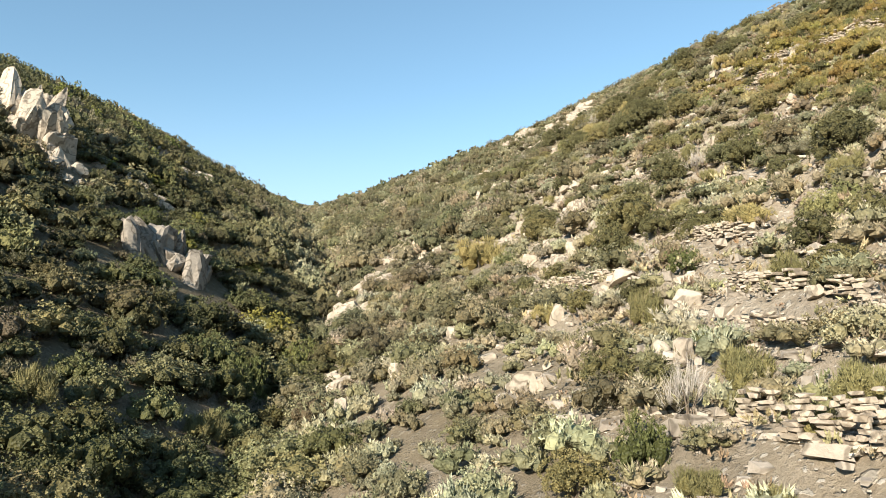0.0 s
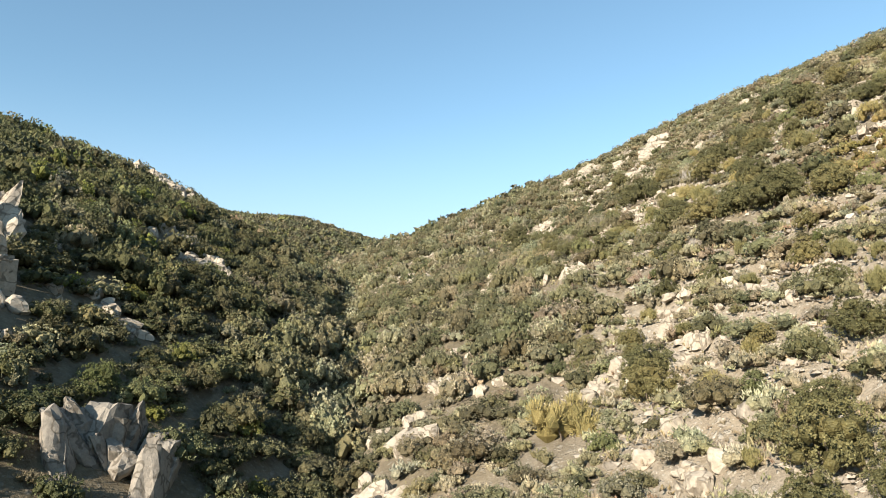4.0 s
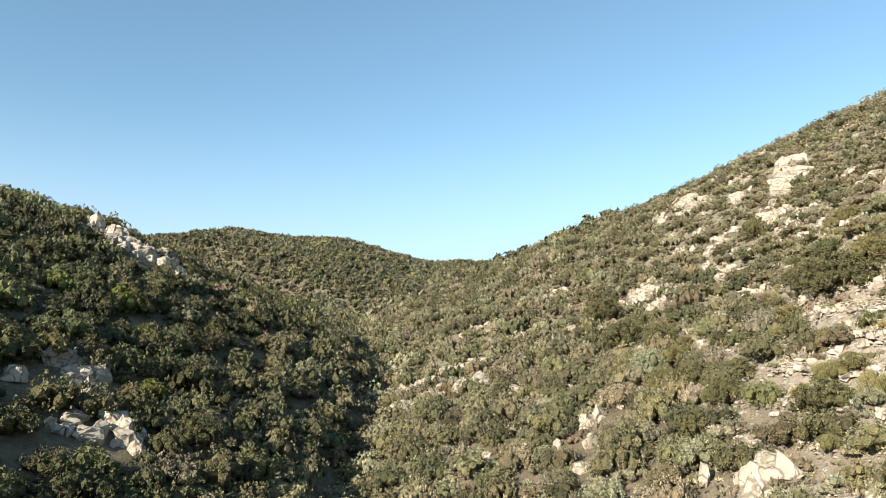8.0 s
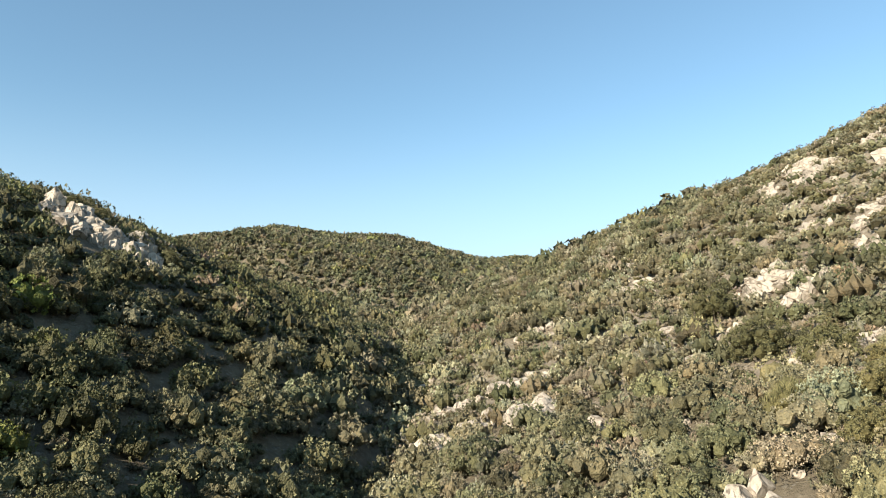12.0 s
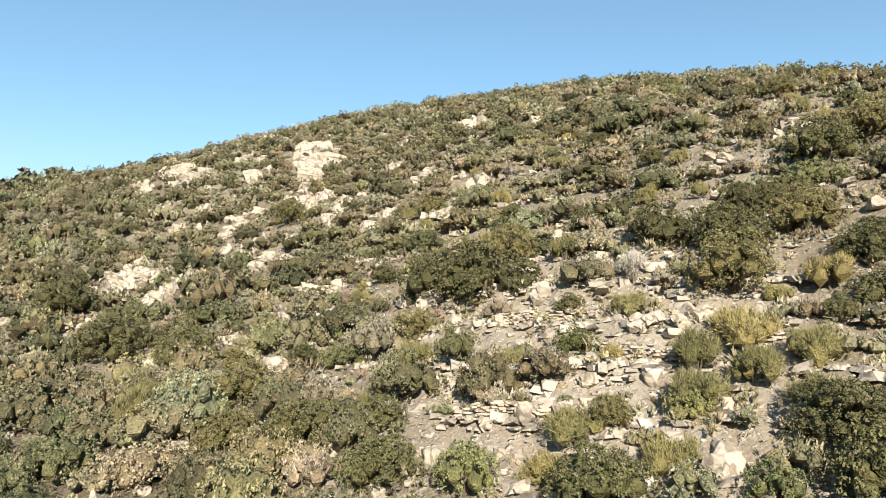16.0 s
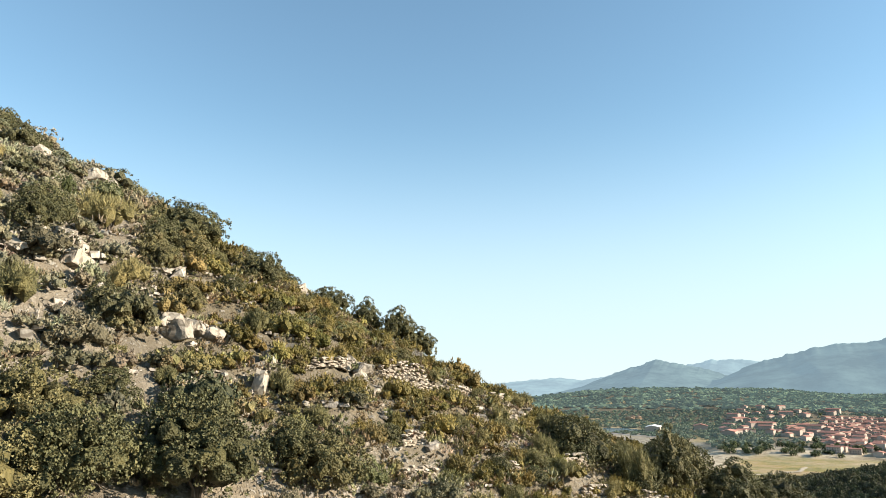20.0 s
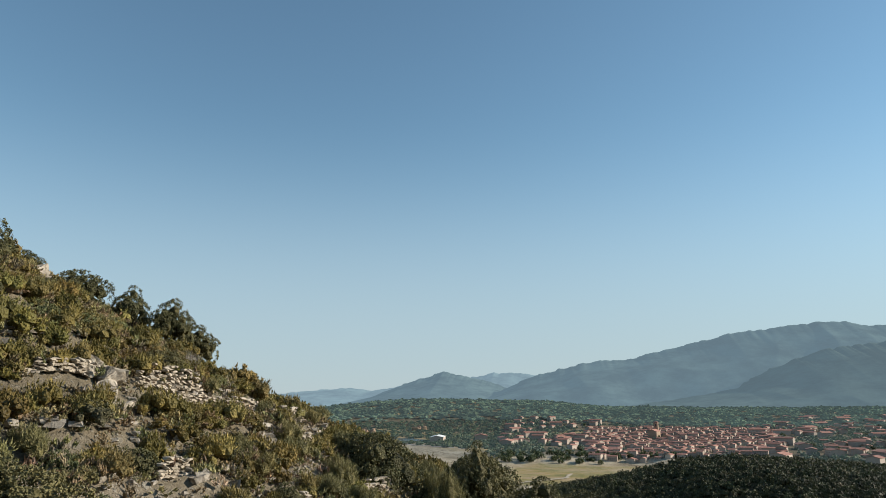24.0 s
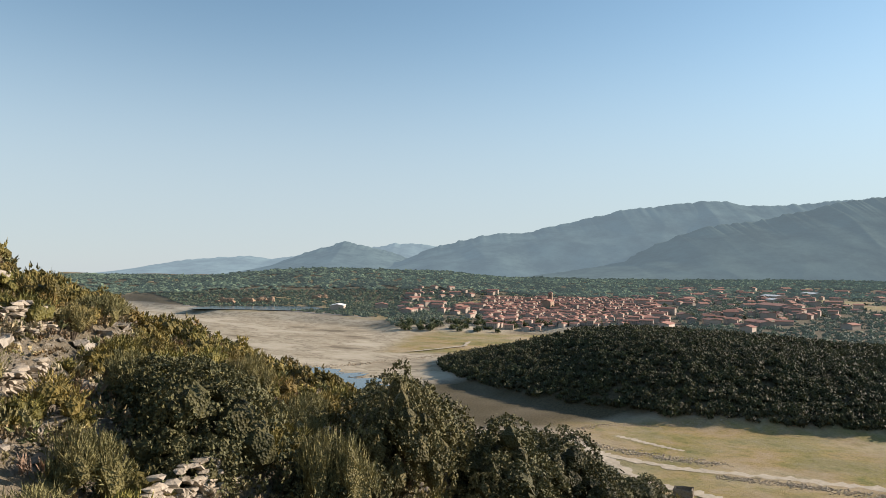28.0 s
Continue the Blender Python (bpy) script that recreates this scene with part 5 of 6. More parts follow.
def upland_wood():
    gx, gy = jittered(rng, -330, 120, 130, 520, 2.9)
    r, az = np.hypot(gx + 4, gy - 52), np.degrees(np.arctan2(-(gx + 4), gy - 52))
    ok = (r < 438) & (az > -6) & (az < 56) & ((gy > 205) | (gx < -104))
    gx, gy = gx[ok], gy[ok]
    pl = np.stack([gx, gy, height(gx, gy) - 0.3, rng.uniform(1.7, 3.1, len(gx)), rng.uniform(0.8, 1.2, len(gx))], -1)
    col = colours(rng, len(gx), [(0.115, 0.116, 0.07), (0.165, 0.158, 0.102), (0.19, 0.186, 0.085)], [4, 5, 0.8])
    small = [crown_arrays(rng, 9, 3, 0.24, 0.24, 3, KNOT, 1.0, 0.95) for i in range(8)]
    stuff("upland_wood", scatter_mesh("upland_wood", rng, pl, small, col, FAR_LEAVES), "unbroken dark green oak wood on the far hill", "woodland")


def hill_wood():
    d, s = rng.uniform(200, 620, 22000), rng.uniform(-40, 480, 22000)
    x, y = plain(d, s)
    z = height(x, y)
    ok = (z > BED + 2.6) & (d < 575 - 0.28 * np.clip(s, 0, 900)) & (s < d * 0.72)
    x, y, z = x[ok], y[ok], z[ok]
    pl = np.stack([x, y, z - 0.3, 2.3 + 1.7 * rng.uniform(0, 1, len(x)) ** 1.5, rng.uniform(0.9, 1.3, len(x))], -1)
    small = [crown_arrays(rng, 16, 4, 0.18, 0.15, 5, KNOT, 1.0, 0.9, 0.8) for i in range(8)]
    stuff("hill_wood", scatter_mesh("hill_wood", rng, pl, small, colours(rng, len(x), [(0.078, 0.083, 0.043), (0.098, 0.102, 0.05)], [4, 3], 0.15), FAR_LEAVES), "dark green oak wood covering the low hill by the lake", "woodland")


def plain_woods():
    d, s = jittered(rng, 640, 1500, -900, 1000, 9.5)
    d2, s2 = jittered(rng, 1500, 3000, -1800, 1900, 31.0)
    d, s = np.concatenate([d, d2]), np.concatenate([s, s2])
    x, y = plain(d, s)
    z = height(x, y)
    n = rough(x, y, 120, 81)
    town = (d < 1450) & (d > 830) & (s > 60) & (s < 0.34 * d)
    ok = (z > BED + 7.0) & ~((s < -70) & (d < np.interp(s, [-625, -470, -331, -238, -96], [1451, 1227, 1122, 1067, 921]) + 75)) & (np.hypot((d - 1215) / 75, (s + 300) / 120) > 1) & (np.abs(s) < d * 0.68) & (rng.uniform(0, 1, len(x)) < np.where(d > 1480, 0.92, np.where(town, 0.14, np.where(s < 0, 0.9, 0.5 + 0.6 * n))))
    ok &= ~((s > 0.3 * d) & (rough(x, y, 150, 51) > 0.22) & (d < 1500))
    x, y, z, d = x[ok], y[ok], z[ok], d[ok]
    pl = np.stack([x, y, z - 0.4, rng.uniform(3.0, 5.2, len(x)) * np.where(d > 1500, 3.6, 1.0), np.where(d > 1500, 0.42, 0.85) * rng.uniform(0.8, 1.2, len(x))], -1)
    col = colours(rng, len(x), [(0.075, 0.1, 0.058), (0.095, 0.118, 0.065), (0.14, 0.15, 0.075)], [4, 4, 1])
    clumps = [crown_arrays(rng, 5, 3, 0.3, 0.4, 3, KNOT, 1.0, 1.0) for i in range(6)]
    clumps = [(v, f, None) for v, f, inner in clumps]
    near = d < 1500
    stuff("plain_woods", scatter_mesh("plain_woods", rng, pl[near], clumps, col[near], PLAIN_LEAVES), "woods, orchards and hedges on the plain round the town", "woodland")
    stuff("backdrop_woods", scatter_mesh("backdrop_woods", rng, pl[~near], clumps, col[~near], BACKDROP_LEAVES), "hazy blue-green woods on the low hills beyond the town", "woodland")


# haze over the far woods is painted by a blue-grey emission
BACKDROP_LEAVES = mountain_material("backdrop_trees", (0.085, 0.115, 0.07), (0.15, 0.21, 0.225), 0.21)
SCREE = rock_material("loose_granite", (0.50, 0.465, 0.41), (0.26, 0.237, 0.205))
slope_oaks()
slope_broom()
heath_and_grass()
near_heath()
loose_stones()
upland_wood()
hill_wood()
plain_woods()


# ---- old terraces: dry-stone walls ----
stone_meshes = []
for i in range(8):
    v, f = rock_arrays(rng, BALL0, 6, 0.55)
    stone_meshes.append(mesh_from("stone", v, [f], [STONE]))


def terrace_wall(x0, y0, x1, y1, tall, label="low dry-stone terrace wall of rough flat stones, partly fallen"):
    """Courses of rough flat stones along the foot of a terrace, ragged and broken at the ends."""
    root = new("terrace_wall")
    zc = float(height((x0 + x1) / 2, (y0 + y1) / 2))
    root.matrix_basis = pose((x0 + x1) / 2, (y0 + y1) / 2, zc)
    long = math.hypot(x1 - x0, y1 - y0)
    ux, uy = (x1 - x0) / long, (y1 - y0) / long
    turn = math.degrees(math.atan2(uy, ux))
    for row in range(int(tall / 0.125)):
        a = rng.uniform(-0.2, 0.2) + row * 0.08
        while a < long - row * 0.08:
            w = rng.uniform(0.16, 0.46)
            if rng.uniform() < 0.95 - 0.07 * row:
                x, y = x0 + ux * a + rng.normal() * 0.05, y0 + uy * a + rng.normal() * 0.05
                p = new("stone", stone_meshes[rng.integers(len(stone_meshes))])
                p.parent = root
                p.matrix_basis = pose(x - (x0 + x1) / 2, y - (y0 + y1) / 2, float(height(x, y)) - zc + 0.04 + row * 0.12, rng.uniform(-8, 8), rng.uniform(-8, 8), turn + rng.uniform(-20, 20)) @ Matrix.Diagonal((w * 0.7, rng.uniform(0.18, 0.3), rng.uniform(0.075, 0.115), 1))
            a += w * 0.95
    return tagged(root, label, "stone wall", group="terrace walls")


for x0, y0, x1, y1, tall in WALLS_SPUR + WALLS_SLOPE:
    terrace_wall(x0, y0, x1, y1, tall * 1.25)


# ---- the drained lake: water, tracks, rubble, hut ----
def water_material():
    m, n, l, b = material("still_water", 0.14, specular=0.5)
    b.inputs["Base Color"].default_value = (0.05, 0.08, 0.10, 1)
    g = n.new("ShaderNodeNewGeometry")
    t = noise_node(n, l, 0.9, 3, 0.5, g.outputs["Position"])
    relief(n, l, b, t.outputs[0], 0.35, 0.1)
    return m


WATER = water_material()
TRACK = plain_material("track_silt", (0.46, 0.385, 0.285), 0.3, 0.5, 0.95, 0.2)
ROAD = plain_material("road_dust", (0.33, 0.31, 0.28), 0.15, 0.3, 0.9, 0.1)


def ribbon(name, stations, mat, lift, label, category, kind="structure", ragged=0.2):
    """A strip on the ground along stations of depth, side and width on the plain."""
    st = np.array(stations, float)
    t = np.linspace(0, len(st) - 1, 14 * len(st))
    d, s, w = (np.interp(t, np.arange(len(st)), st[:, k]) for k in range(3))
    for i in range(3):
        d[1:-1], s[1:-1] = (d[:-2] + d[1:-1] * 2 + d[2:]) / 4, (s[:-2] + s[1:-1] * 2 + s[2:]) / 4
    gd, gs = np.gradient(d), np.gradient(s)
    k = np.hypot(gd, gs)
    wl_ = w * (0.5 + ragged * rng.normal(size=len(w)))
    wr_ = w * (0.5 + ragged * rng.normal(size=len(w)))
    rows = []
    for off in (-wl_, wr_):
        x, y = plain(d - gs / k * off, s + gd / k * off)
        rows.append(np.stack([x, y, np.zeros(len(x))], -1))
    zz = np.maximum(height(rows[0][:, 0], rows[0][:, 1]), height(rows[1][:, 0], rows[1][:, 1])) + lift
    rows[0][:, 2], rows[1][:, 2] = zz, zz
    n = len(t)
    quads = np.stack([np.arange(n - 1), np.arange(1, n), np.arange(1, n) + n, np.arange(n - 1) + n], -1)
    return tagged(new(name, mesh_from(name, np.concatenate(rows), [quads], [mat], None, True)), label, category, kind=kind)


def pool(name, depth, side, rd, rs, z, label):
    a = np.linspace(0, 2 * np.pi, 40, endpoint=False)
    k = 1 + 0.12 * np.sin(3 * a + 1) + 0.08 * np.sin(5 * a)
    x, y = plain(depth + np.cos(a) * rd * k, side + np.sin(a) * rs * k)
    verts = np.concatenate([np.stack([x, y, np.full(40, z)], -1), [[*plain(depth, side), z]]])
    tris = np.stack([np.arange(40), (np.arange(40) + 1) % 40, np.full(40, 40)], -1)
    return tagged(new(name, mesh_from(name, verts, [tris], [WATER])), label, "water", kind="structure")


ribbon("water_stream", [(405, -28, 16), (434, -39, 24), (478, -60, 32), (516, -90, 26), (540, -125, 18), (575, -160, 9)], WATER, 0.45, "shallow blue stream winding across the dry lake bed", "water")
pool("water_pond", 806, -307, 9, 27, BED + 1.1, "shallow pond left on the dry lake bed")
pool("water_lake", 1215, -300, 70, 116, 27.0, "small blue lake behind the embankment")
ribbon("track_main", [(332, 59, 5), (312, 60, 5), (291, 66, 5), (269, 90, 5), (255, 125, 5), (243, 151, 5), (228, 190, 5)], TRACK, 0.07, "pale bare track across the dry lake bed", "track")
ribbon("track_side", [(322, 80, 3), (308, 90, 3), (295, 101, 2)], TRACK, 0.07, "faint pale path across the dry meadow", "track")
ribbon("track_near", [(291, 66, 4), (255, 72, 5), (235, 88, 5), (215, 110, 6)], TRACK, 0.06, "pale bare track beside the ruined hut", "track")
ribbon("track_far", [(640, -30, 4), (668, 0, 4), (694, 22, 4), (738, 30, 4)], TRACK, 0.9, "pale track through the far meadow", "track")
ribbon("road_embankment", [(1302, -475, 8), (1196, -333, 8), (1140, -240, 8), (1000, -98, 8)], ROAD, 0.15, "pale road along the top of the embankment", "road", ragged=0.0)


def rubble(name, stations, spread, count, size, label):
    st = np.array(stations, float)
    t = rng.uniform(0, len(st) - 1, count)
    d = np.interp(t, np.arange(len(st)), st[:, 0]) + rng.normal(size=count) * spread
    s = np.interp(t, np.arange(len(st)), st[:, 1]) + rng.normal(size=count) * spread
    x, y = plain(d, s)
    pl = np.stack([x, y, height(x, y) + 0.05, size * rng.uniform(0.4, 1.4, count), rng.uniform(0.5, 0.9, count)], -1)
    blocks = []
    for i in range(5):
        v, f = rock_arrays(rng, BALL0, 5, 0.5)
        blocks.append((v, f, None))
    stuff(name, scatter_mesh(name, rng, pl, blocks, np.ones((count, 3)), RUBBLE), label, "stones")


RUBBLE = rock_material("lake_rubble", (0.60, 0.50, 0.37), (0.34, 0.28, 0.20))
rubble("rubble_bank", [(318, 60), (305, 66), (292, 80), (282, 94), (274, 108)], 2.4, 900, 0.42, "long heap of grey rubble beside the lake track")
rubble("rubble_bank", [(258, 100), (250, 118), (241, 133), (233, 150), (222, 175)], 2.0, 900, 0.4, "low broken stone wall beside the lake track")
rubble("rubble_bank", [(335, 66), (345, 80), (340, 110), (342, 150), (336, 190)], 1.8, 500, 0.35, "stony edge of the drained lake below the wood")
rubble("rubble_bank", [(480, -40), (500, -66), (540, -90), (560, -60), (600, -20), (640, 20)], 4.0, 500, 0.7, "stones along the old stream bank")


# eroded ochre cliffs above the small lake
ochre_blocks = [mesh_from("block", m[0], [m[1]], [rock_material("ochre_earth", (0.42, 0.30, 0.21), (0.27, 0.19, 0.13))]) for m in [rock_arrays(rng, BALL1, 8, 0.4) for i in range(3)]]
for d0, s0, count in ((1330, -402, 9), (1342, -366, 10), (1352, -335, 8), (1390, -235, 4)):
    root = new("earth_cliff")
    cx, cy = plain(d0, s0)
    cz = float(height(cx, cy))
    root.matrix_basis = pose(cx, cy, cz)
    for k in range(count):
        u, v = rng.uniform(-5, 5), rng.uniform(-17, 17)
        p = new("block", ochre_blocks[k % 3])
        p.parent = root
        x, y = plain(d0 + u, s0 + v)
        p.matrix_basis = pose(x - cx, y - cy, float(height(x, y)) - cz + 2, rng.uniform(-8, 8), rng.uniform(-8, 8), 44 + rng.uniform(-25, 25)) @ Matrix.Diagonal((rng.uniform(5, 10), rng.uniform(3, 5), rng.uniform(6, 10), 1))
    tagged(root, "eroded ochre earth cliff above the lake among woods", "cliff", group="earth cliffs by the lake")


def wall_box(w, l, h, door, parent, mat):
    """Roofless stone box with thick walls and a doorway."""
    t = 0.5
    for nm, cx, cy, sx_, sy_ in (("wall", 0, -l / 2 + t / 2, w, t), ("wall", 0, l / 2 - t / 2, w, t), ("wall", -w / 2 + t / 2, 0, t, l - 2 * t), ("wall", w / 2 - t / 2, -l / 4 - door / 4, t, l / 2 - t - door / 2), ("wall", w / 2 - t / 2, l / 4 + door / 4, t, l / 2 - t - door / 2)):
        bm = bmesh.new()
        bmesh.ops.create_cube(bm, size=1)
        bmesh.ops.scale(bm, vec=(sx_, sy_, h), verts=bm.verts)
        bmesh.ops.subdivide_edges(bm, edges=bm.edges, cuts=3, use_grid_fill=True)
        for v in bm.verts:
            v.co += Vector(rng.normal(size=3)) * 0.06
            if v.co.z > h * 0.4:
                v.co.z -= abs(rng.normal()) * 0.35
        me = bpy.data.meshes.new(nm)
        bm.to_mesh(me)
        bm.free()
        me.materials.append(mat)
        p = new(nm, me)
        p.parent = parent
        p.location = (cx, cy, h / 2 - 0.1)


hut = new("ruined_hut")
hx, hy = plain(234, 80)
hut.matrix_basis = pose(hx, hy, float(height(hx, hy)), 0, 0, 20)
wall_box(6.0, 5.0, 3.2, 1.2, hut, plain_material("hut_stone", (0.21, 0.175, 0.13), 0.4, 1.5, 0.95, 0.6))
tagged(hut, "small roofless ruined stone hut on the lake bed", "ruin")


# ---- the town ----
PLASTER = plain_material("plaster", (0.5, 0.41, 0.34), 0.12, 0.6, 0.9, 0.1, per_object=0.35)
TILES = plain_material("roof_tiles", (0.42, 0.205, 0.155), 0.28, 1.2, 0.9, 0.3, per_object=0.35)
WHITE = plain_material("white_sheet", (0.72, 0.72, 0.70), 0.08, 0.5, 0.7, 0.05)
DARKGLASS = plain_material("window_dark", (0.05, 0.05, 0.055), 0.2, 1.0, 0.3, 0.0)


def house_meshes(w, l, h, rise):
    """Walls with gables, and a tiled roof with thickness and eaves."""
    a, b = w / 2, l / 2
    v = [(-a, -b, -2), (a, -b, -2), (a, b, -2), (-a, b, -2), (-a, -b, h), (a, -b, h), (a, b, h), (-a, b, h), (0, -b, h + rise), (0, b, h + rise)]
    q = np.array([(0, 1, 5, 4), (1, 2, 6, 5), (2, 3, 7, 6), (3, 0, 4, 7)])
    t = np.array([(4, 5, 8), (6, 7, 9)])
    walls = mesh_from("wall", np.array(v, float), [q, t], [PLASTER])
    e, k = 0.5, rise / a
    r = []
    for zo in (0.05, 0.35):
        r += [(-a - e, -b - e, h - e * k + zo), (0, -b - e, h + rise + zo), (a + e, -b - e, h - e * k + zo), (-a - e, b + e, h - e * k + zo), (0, b + e, h + rise + zo), (a + e, b + e, h - e * k + zo)]
    q = np.array([(6, 7, 10, 9), (7, 8, 11, 10), (3, 4, 1, 0), (4, 5, 2, 1), (0, 6, 9, 3), (2, 5, 11, 8), (0, 1, 7, 6), (1, 2, 8, 7), (3, 9, 10, 4), (4, 10, 11, 5)])
    roof = mesh_from("roof", np.array(r, float), [q], [TILES])
    wins = []
    for side in (-1, 1):
        for yy in np.arange(-b + 1.8, b - 1.2, 3.2):
            for zz in np.arange(1.0, h - 1.4, 2.8):
                wins.append((side * (a + 0.02), yy, zz))
    return walls, roof, wins


def pane_mesh():
    """One dark window, a shallow box a little proud of the wall."""
    v = np.array([(x, y, z) for x in (-0.05, 0.05) for y, z in ((-0.5, 0), (0.5, 0), (0.5, 1.4), (-0.5, 1.4))], float)
    q = np.array([(0, 1, 2, 3), (4, 5, 6, 7), (0, 1, 5, 4), (1, 2, 6, 5), (2, 3, 7, 6), (3, 0, 4, 7)])
    return mesh_from("window", v, [q], [DARKGLASS])


PANE = pane_mesh()


def add_windows(root, places):
    for x, y, z in places:
        p = new("window", PANE)
        p.parent, p.location = root, (x, y, z)


HOUSES = [house_meshes(w, l, h, r) for w, l, h, r in ((9, 12, 6.5, 1.6), (8, 15, 8, 1.5), (11, 11, 5, 1.7), (9, 18, 9, 1.6), (13, 22, 6, 2.0), (10, 10, 3.5, 1.5), (8, 10, 10, 1.3))]


def house(d, s, kind, turn, label, size=1.0, front=False):
    x, y = plain(d, s)
    root = new("house")
    walls, roof, windows = HOUSES[kind]
    for nm, me in (("wall", walls), ("roof", roof)):
        p = new(nm, me)
        p.parent = root
    if front:
        add_windows(root, windows)
    root.matrix_basis = pose(x, y, float(height(x, y)), 0, 0, turn) @ Matrix.Diagonal((size, size, size * 0.82, 1))
    return tagged(root, label, "house", group="houses of the town")


more = []
for d, s in sorted(zip(*jittered(rng, 870, 1420, 50, 470, 12.0))):
    edge = 0.29 * d + 45 * float(rough(np.array([d]), np.array([s]), 90, 7)[0])
    thick = 0.85 + 0.5 * float(rough(np.array([d]), np.array([s]), 60, 17)[0])
    if 0.062 * d < s < edge and rng.uniform() < thick and not (abs(d - 1190) < 22 and abs(s - 178) < 20):
        turn, kind, size = rng.choice([20, 110]) + rng.uniform(-16, 16), int(rng.choice([0, 1, 2, 2, 5, 3, 6])), rng.uniform(0.6, 0.92)
        if len(more) < 200:
            more.append(house(d, s, kind, turn, "old town house with plastered walls and red tiled roof", size, len(more) < 40))
        else:
            more.append((d, s, kind, turn, size))


def far_quarter(sites):
    """The houses farther back in the town, in one mesh."""
    vs, fs, ids, base = [], {3: [], 4: []}, {3: [], 4: []}, 0
    for d, s, kind, turn, size in sites:
        x, y = plain(d, s)
        m = np.array(pose(x, y, float(height(x, y)), 0, 0, turn) @ Matrix.Diagonal((size, size, size * 0.82, 1)))
        for slot, me in enumerate(HOUSES[kind][:2]):
            v = np.array([p.co[:] for p in me.vertices])
            vs.append(v @ m[:3, :3].T + m[:3, 3])
            for p in me.polygons:
                fs[len(p.vertices)].append([base + k for k in p.vertices])
                ids[len(p.vertices)].append(slot)
            base += len(v)
    me = mesh_from("town_quarter", np.concatenate(vs), [np.array(fs[4]), np.array(fs[3])], [PLASTER, TILES])
    me.polygons.foreach_set("material_index", np.array(ids[4] + ids[3], dtype=np.int32))
    return stuff("town_quarter", me, "crowded red tiled roofs of the far town quarter", "houses")


far_quarter([p for p in more if isinstance(p, tuple)])
# the looser quarters on both sides of the old town
side_rng = np.random.default_rng(77)
outer = []
for d, s in zip(*jittered(side_rng, 900, 1500, -80, 1000, 27.0)):
    crowd = float(rough(np.array([d]), np.array([s]), 110, 37)[0])
    x, y = plain(d, s)
    east, west = 0.27 * d < s < 0.56 * d, -0.05 * d < s < 0.075 * d and d > 1060
    if (east or west) and side_rng.uniform() < 0.34 + 0.85 * crowd and float(height(x, y)) > BED + 6.5:
        outer.append((d, s, int(side_rng.choice([0, 1, 2, 4, 5, 3])), side_rng.choice([20, 110]) + side_rng.uniform(-25, 25), side_rng.uniform(0.85, 1.35)))
far_quarter(outer)
for d, s in zip(*jittered(rng, 780, 1900, 180, 1150, 54)):
    if 0.29 * d < s < 0.64 * d and rng.uniform() < 0.6 + 0.6 * float(rough(np.array([d]), np.array([s]), 160, 8)[0]):
        house(d, s, int(rng.choice([0, 2, 4, 5])), rng.uniform(0, 180), "detached plastered house with red tiled roof among trees", rng.uniform(0.9, 1.5))
for d, s, k, turn, size in ((1150, -62, 4, 60, 1.1), (1120, -30, 4, 70, 1.0), (1050, -52, 4, 40, 1.4), (1090, 0, 0, 30, 1.2), (1060, 20, 2, 20, 1.1), (1110, 30, 3, 110, 1.0), (1040, 45, 1, 20, 1.0), (1180, -100, 4, 50, 1.5), (1000, 40, 0, 10, 1.0)):
    house(d, s, k, turn, "long low house with red tiled roof near the embankment", size)


def big_hall(d, s, w, l, h, mat, turn, label):
    """Long low hall with a shallow roof."""
    x, y = plain(d, s)
    root = new("hall")
    walls, roof, windows = house_meshes(w, l, h, w * 0.1)
    roof.materials.clear()
    roof.materials.append(mat)
    for nm, me in (("wall", walls), ("roof", roof)):
        p = new(nm, me)
        p.parent = root
    if d < 900:
        add_windows(root, windows)
    root.matrix_basis = pose(x, y, float(height(x, y)), 0, 0, turn)
    return tagged(root, label, "building", group="large halls of the town")


big_hall(1180, -172, 22, 48, 7, WHITE, 47, "long white hall with a pale roof beside the lake")
big_hall(1160, 545, 30, 70, 8, TILES, 50, "large building with a broad red tiled roof")
big_hall(860, 385, 20, 42, 6, TILES, 46, "long low building with a pink tiled roof")
big_hall(870, 330, 14, 26, 7, TILES, 40, "pale building with a tiled roof among trees")
big_hall(1500, 700, 25, 60, 7, WHITE, 50, "white industrial hall far out on the plain")
big_hall(1650, 860, 25, 70, 7, WHITE, 40, "white industrial hall far out on the plain")
big_hall(1380, 640, 20, 50, 6, WHITE, 45, "long white shed between green fields")


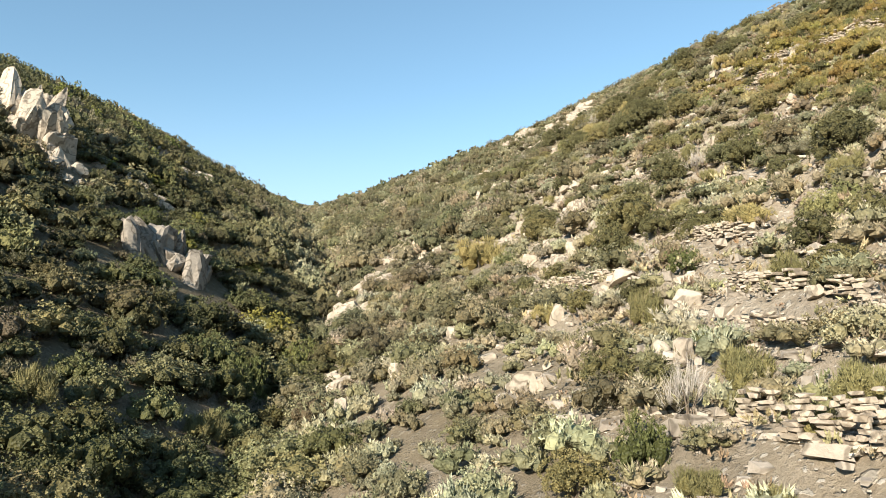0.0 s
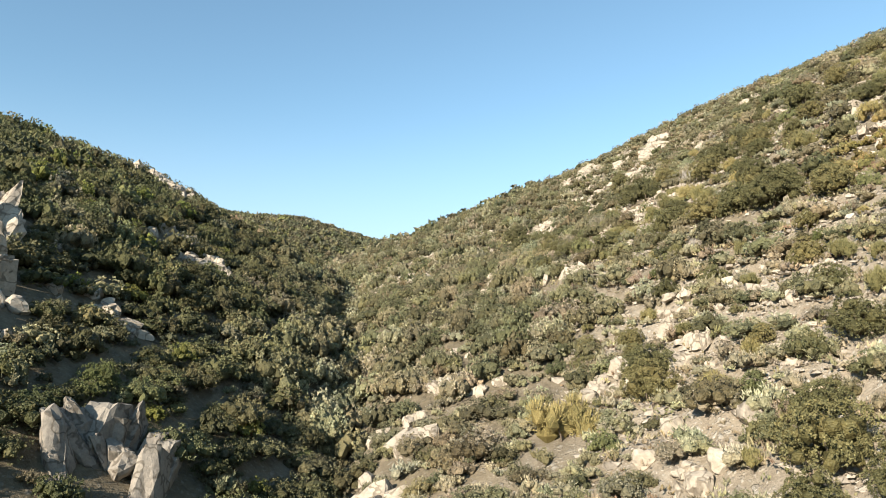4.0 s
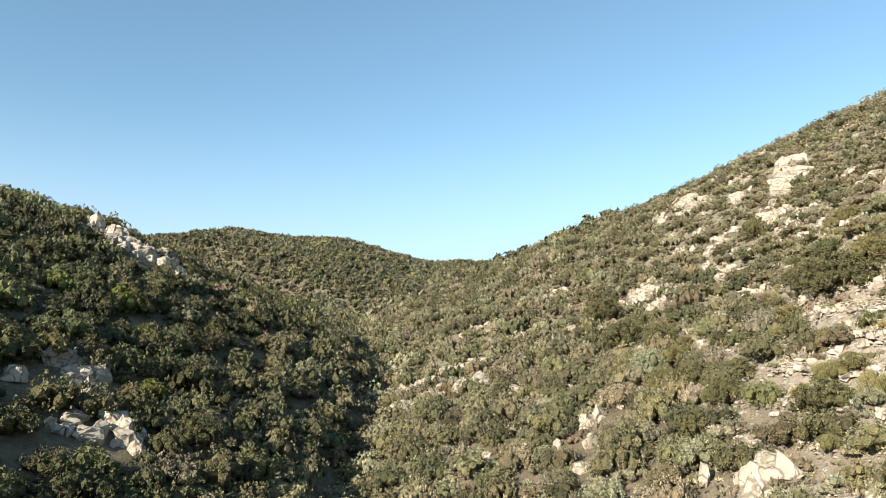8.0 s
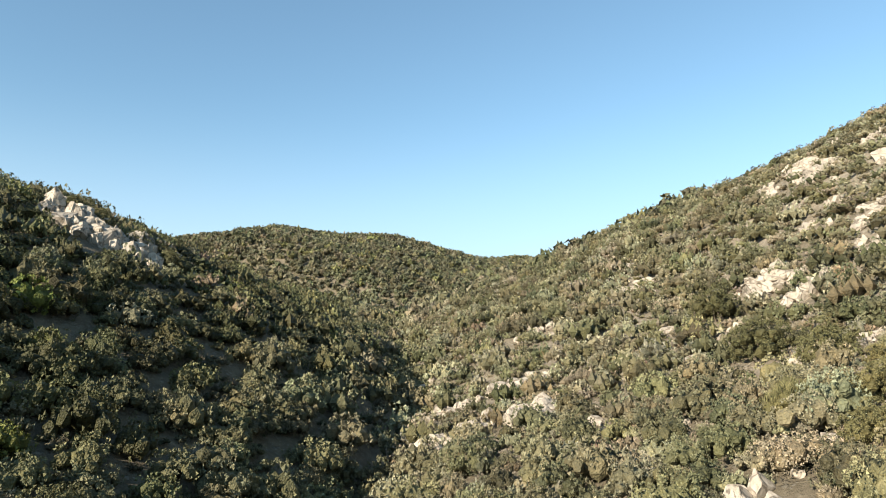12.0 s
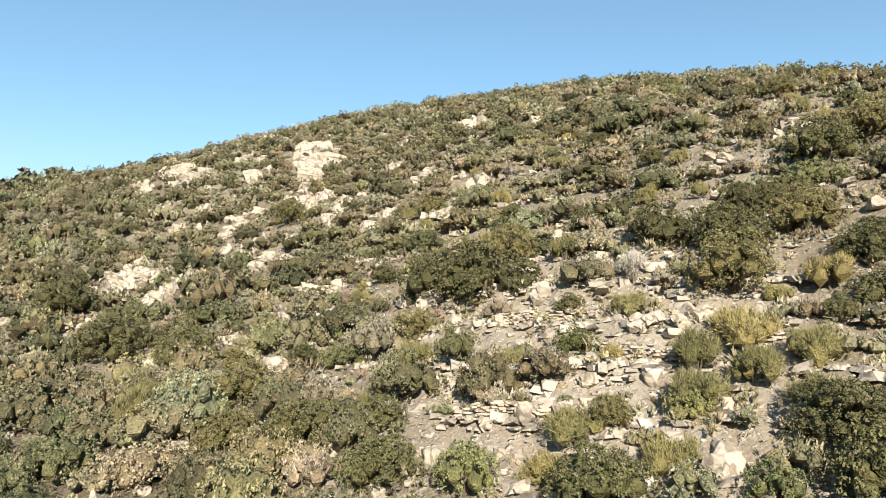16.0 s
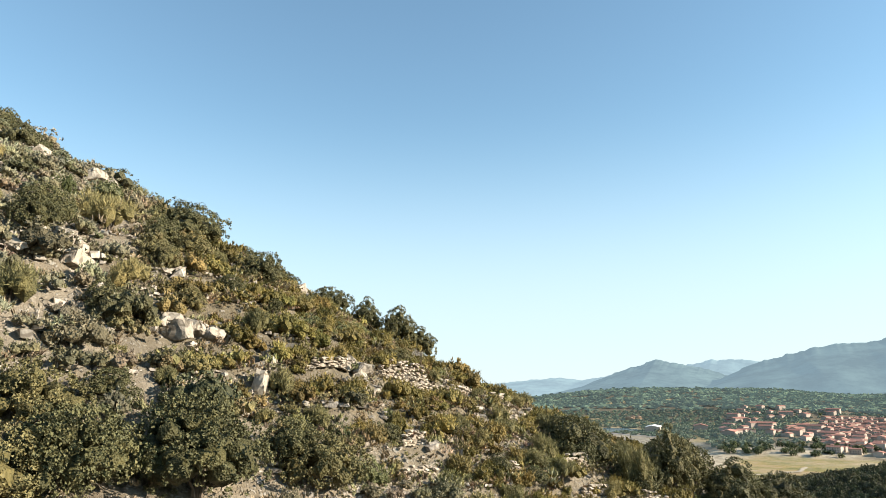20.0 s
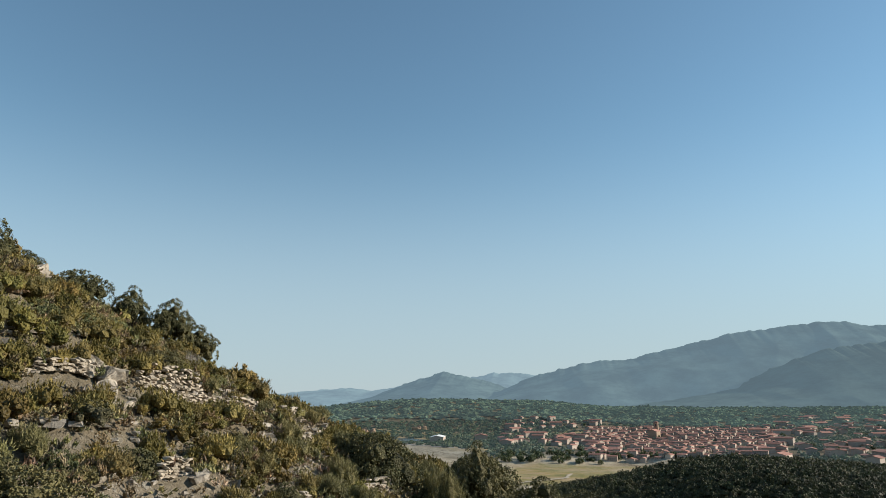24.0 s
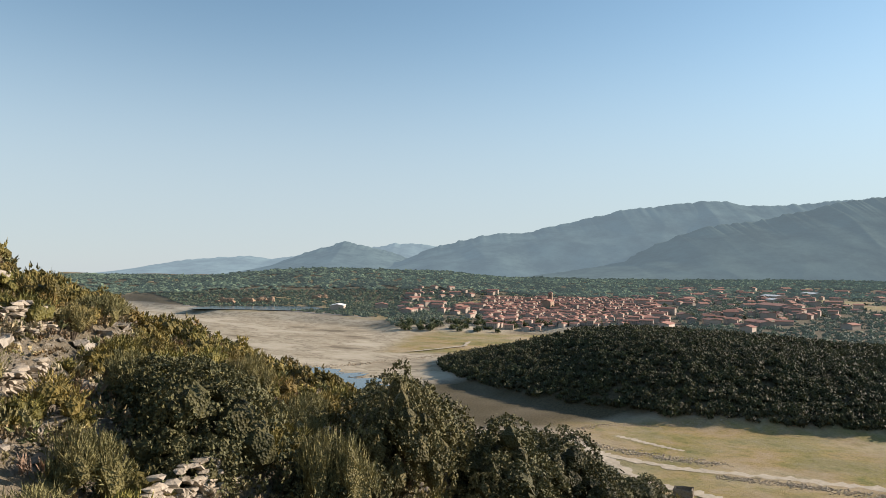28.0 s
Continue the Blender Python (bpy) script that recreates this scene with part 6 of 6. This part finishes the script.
def church():
    root = new("church")
    x, y = plain(1190, 178)
    root.matrix_basis = pose(x, y, float(height(x, y)), 0, 0, 25)
    STONE_WALL = plain_material("church_stone", (0.30, 0.215, 0.155), 0.25, 0.6, 0.95, 0.3)
    walls, roof = house_meshes(14, 34, 12, 3.2)[:2]
    walls.materials[0] = STONE_WALL
    for nm, me in (("nave", walls), ("roof", roof)):
        p = new(nm, me)
        p.parent = root
    bm = bmesh.new()
    bmesh.ops.create_cube(bm, size=1)
    bmesh.ops.scale(bm, vec=(7, 7, 27), verts=bm.verts)
    me = bpy.data.meshes.new("tower")
    bm.to_mesh(me)
    me.materials.append(STONE_WALL)
    bm.free()
    p = new("tower", me)
    p.parent, p.location = root, (0, -20, 12.0)
    for side in range(4):
        v = np.array([(-1.1, -3.53, 19), (1.1, -3.53, 19), (1.1, -3.53, 23), (-1.1, -3.53, 23)], float)
        w = new("bell_opening", mesh_from("bell_opening", v, [np.array([(0, 1, 2, 3)])], [DARKGLASS]))
        w.parent = root
        w.matrix_basis = pose(0, -20, 0, 0, 0, 90 * side)
    bm = bmesh.new()
    bmesh.ops.create_cone(bm, cap_ends=True, segments=4, radius1=5.4, radius2=0.4, depth=2.4)
    me = bpy.data.meshes.new("tower_roof")
    bm.to_mesh(me)
    me.materials.append(TILES)
    bm.free()
    p = new("tower_roof", me)
    p.parent, p.matrix_basis = root, pose(0, -20, 26.6, 0, 0, 45)
    return tagged(root, "brown stone church with a square bell tower above roofs", "church")


church()


# ---- poplars and cypresses by the town ----
TREE_LEAVES = foliage_material("tree_leaves", False, (0.10, 0.125, 0.055), 1.2)
tall_crowns = [arrays_mesh("crown", crown_arrays(rng, 40, 4, 0.15, 0.12, 9, KNOT), TREE_LEAVES) for i in range(4)]
for k in range(150):
    row = k % 3
    if row == 0:
        d, s = rng.uniform(835, 905), rng.uniform(-55, 70)
    elif row == 1:
        d, s = rng.uniform(870, 900), rng.uniform(75, 190)
    else:
        d = rng.uniform(900, 1500)
        s = d * rng.uniform(0.05, 0.6)
    x, y = plain(d, s)
    root = new("town_tree")
    for nm, me in (("trunk", trunks[k % 4]), ("crown", tall_crowns[k % 4])):
        p = new(nm, me)
        p.parent = root
    slim = row == 1 and k % 2
    w = rng.uniform(1.4, 2.0) if slim else rng.uniform(3.5, 6.0)
    root.matrix_basis = pose(x, y, float(height(x, y)) - 0.2, 0, 0, rng.uniform(0, 360)) @ Matrix.Diagonal((w, w, (6.5 if slim else rng.uniform(4.5, 7)), 1))
    tagged(root, "slim dark cypress at the edge of the town" if slim else "broad dark green tree at the edge of the town", "tree", group="trees round the town")
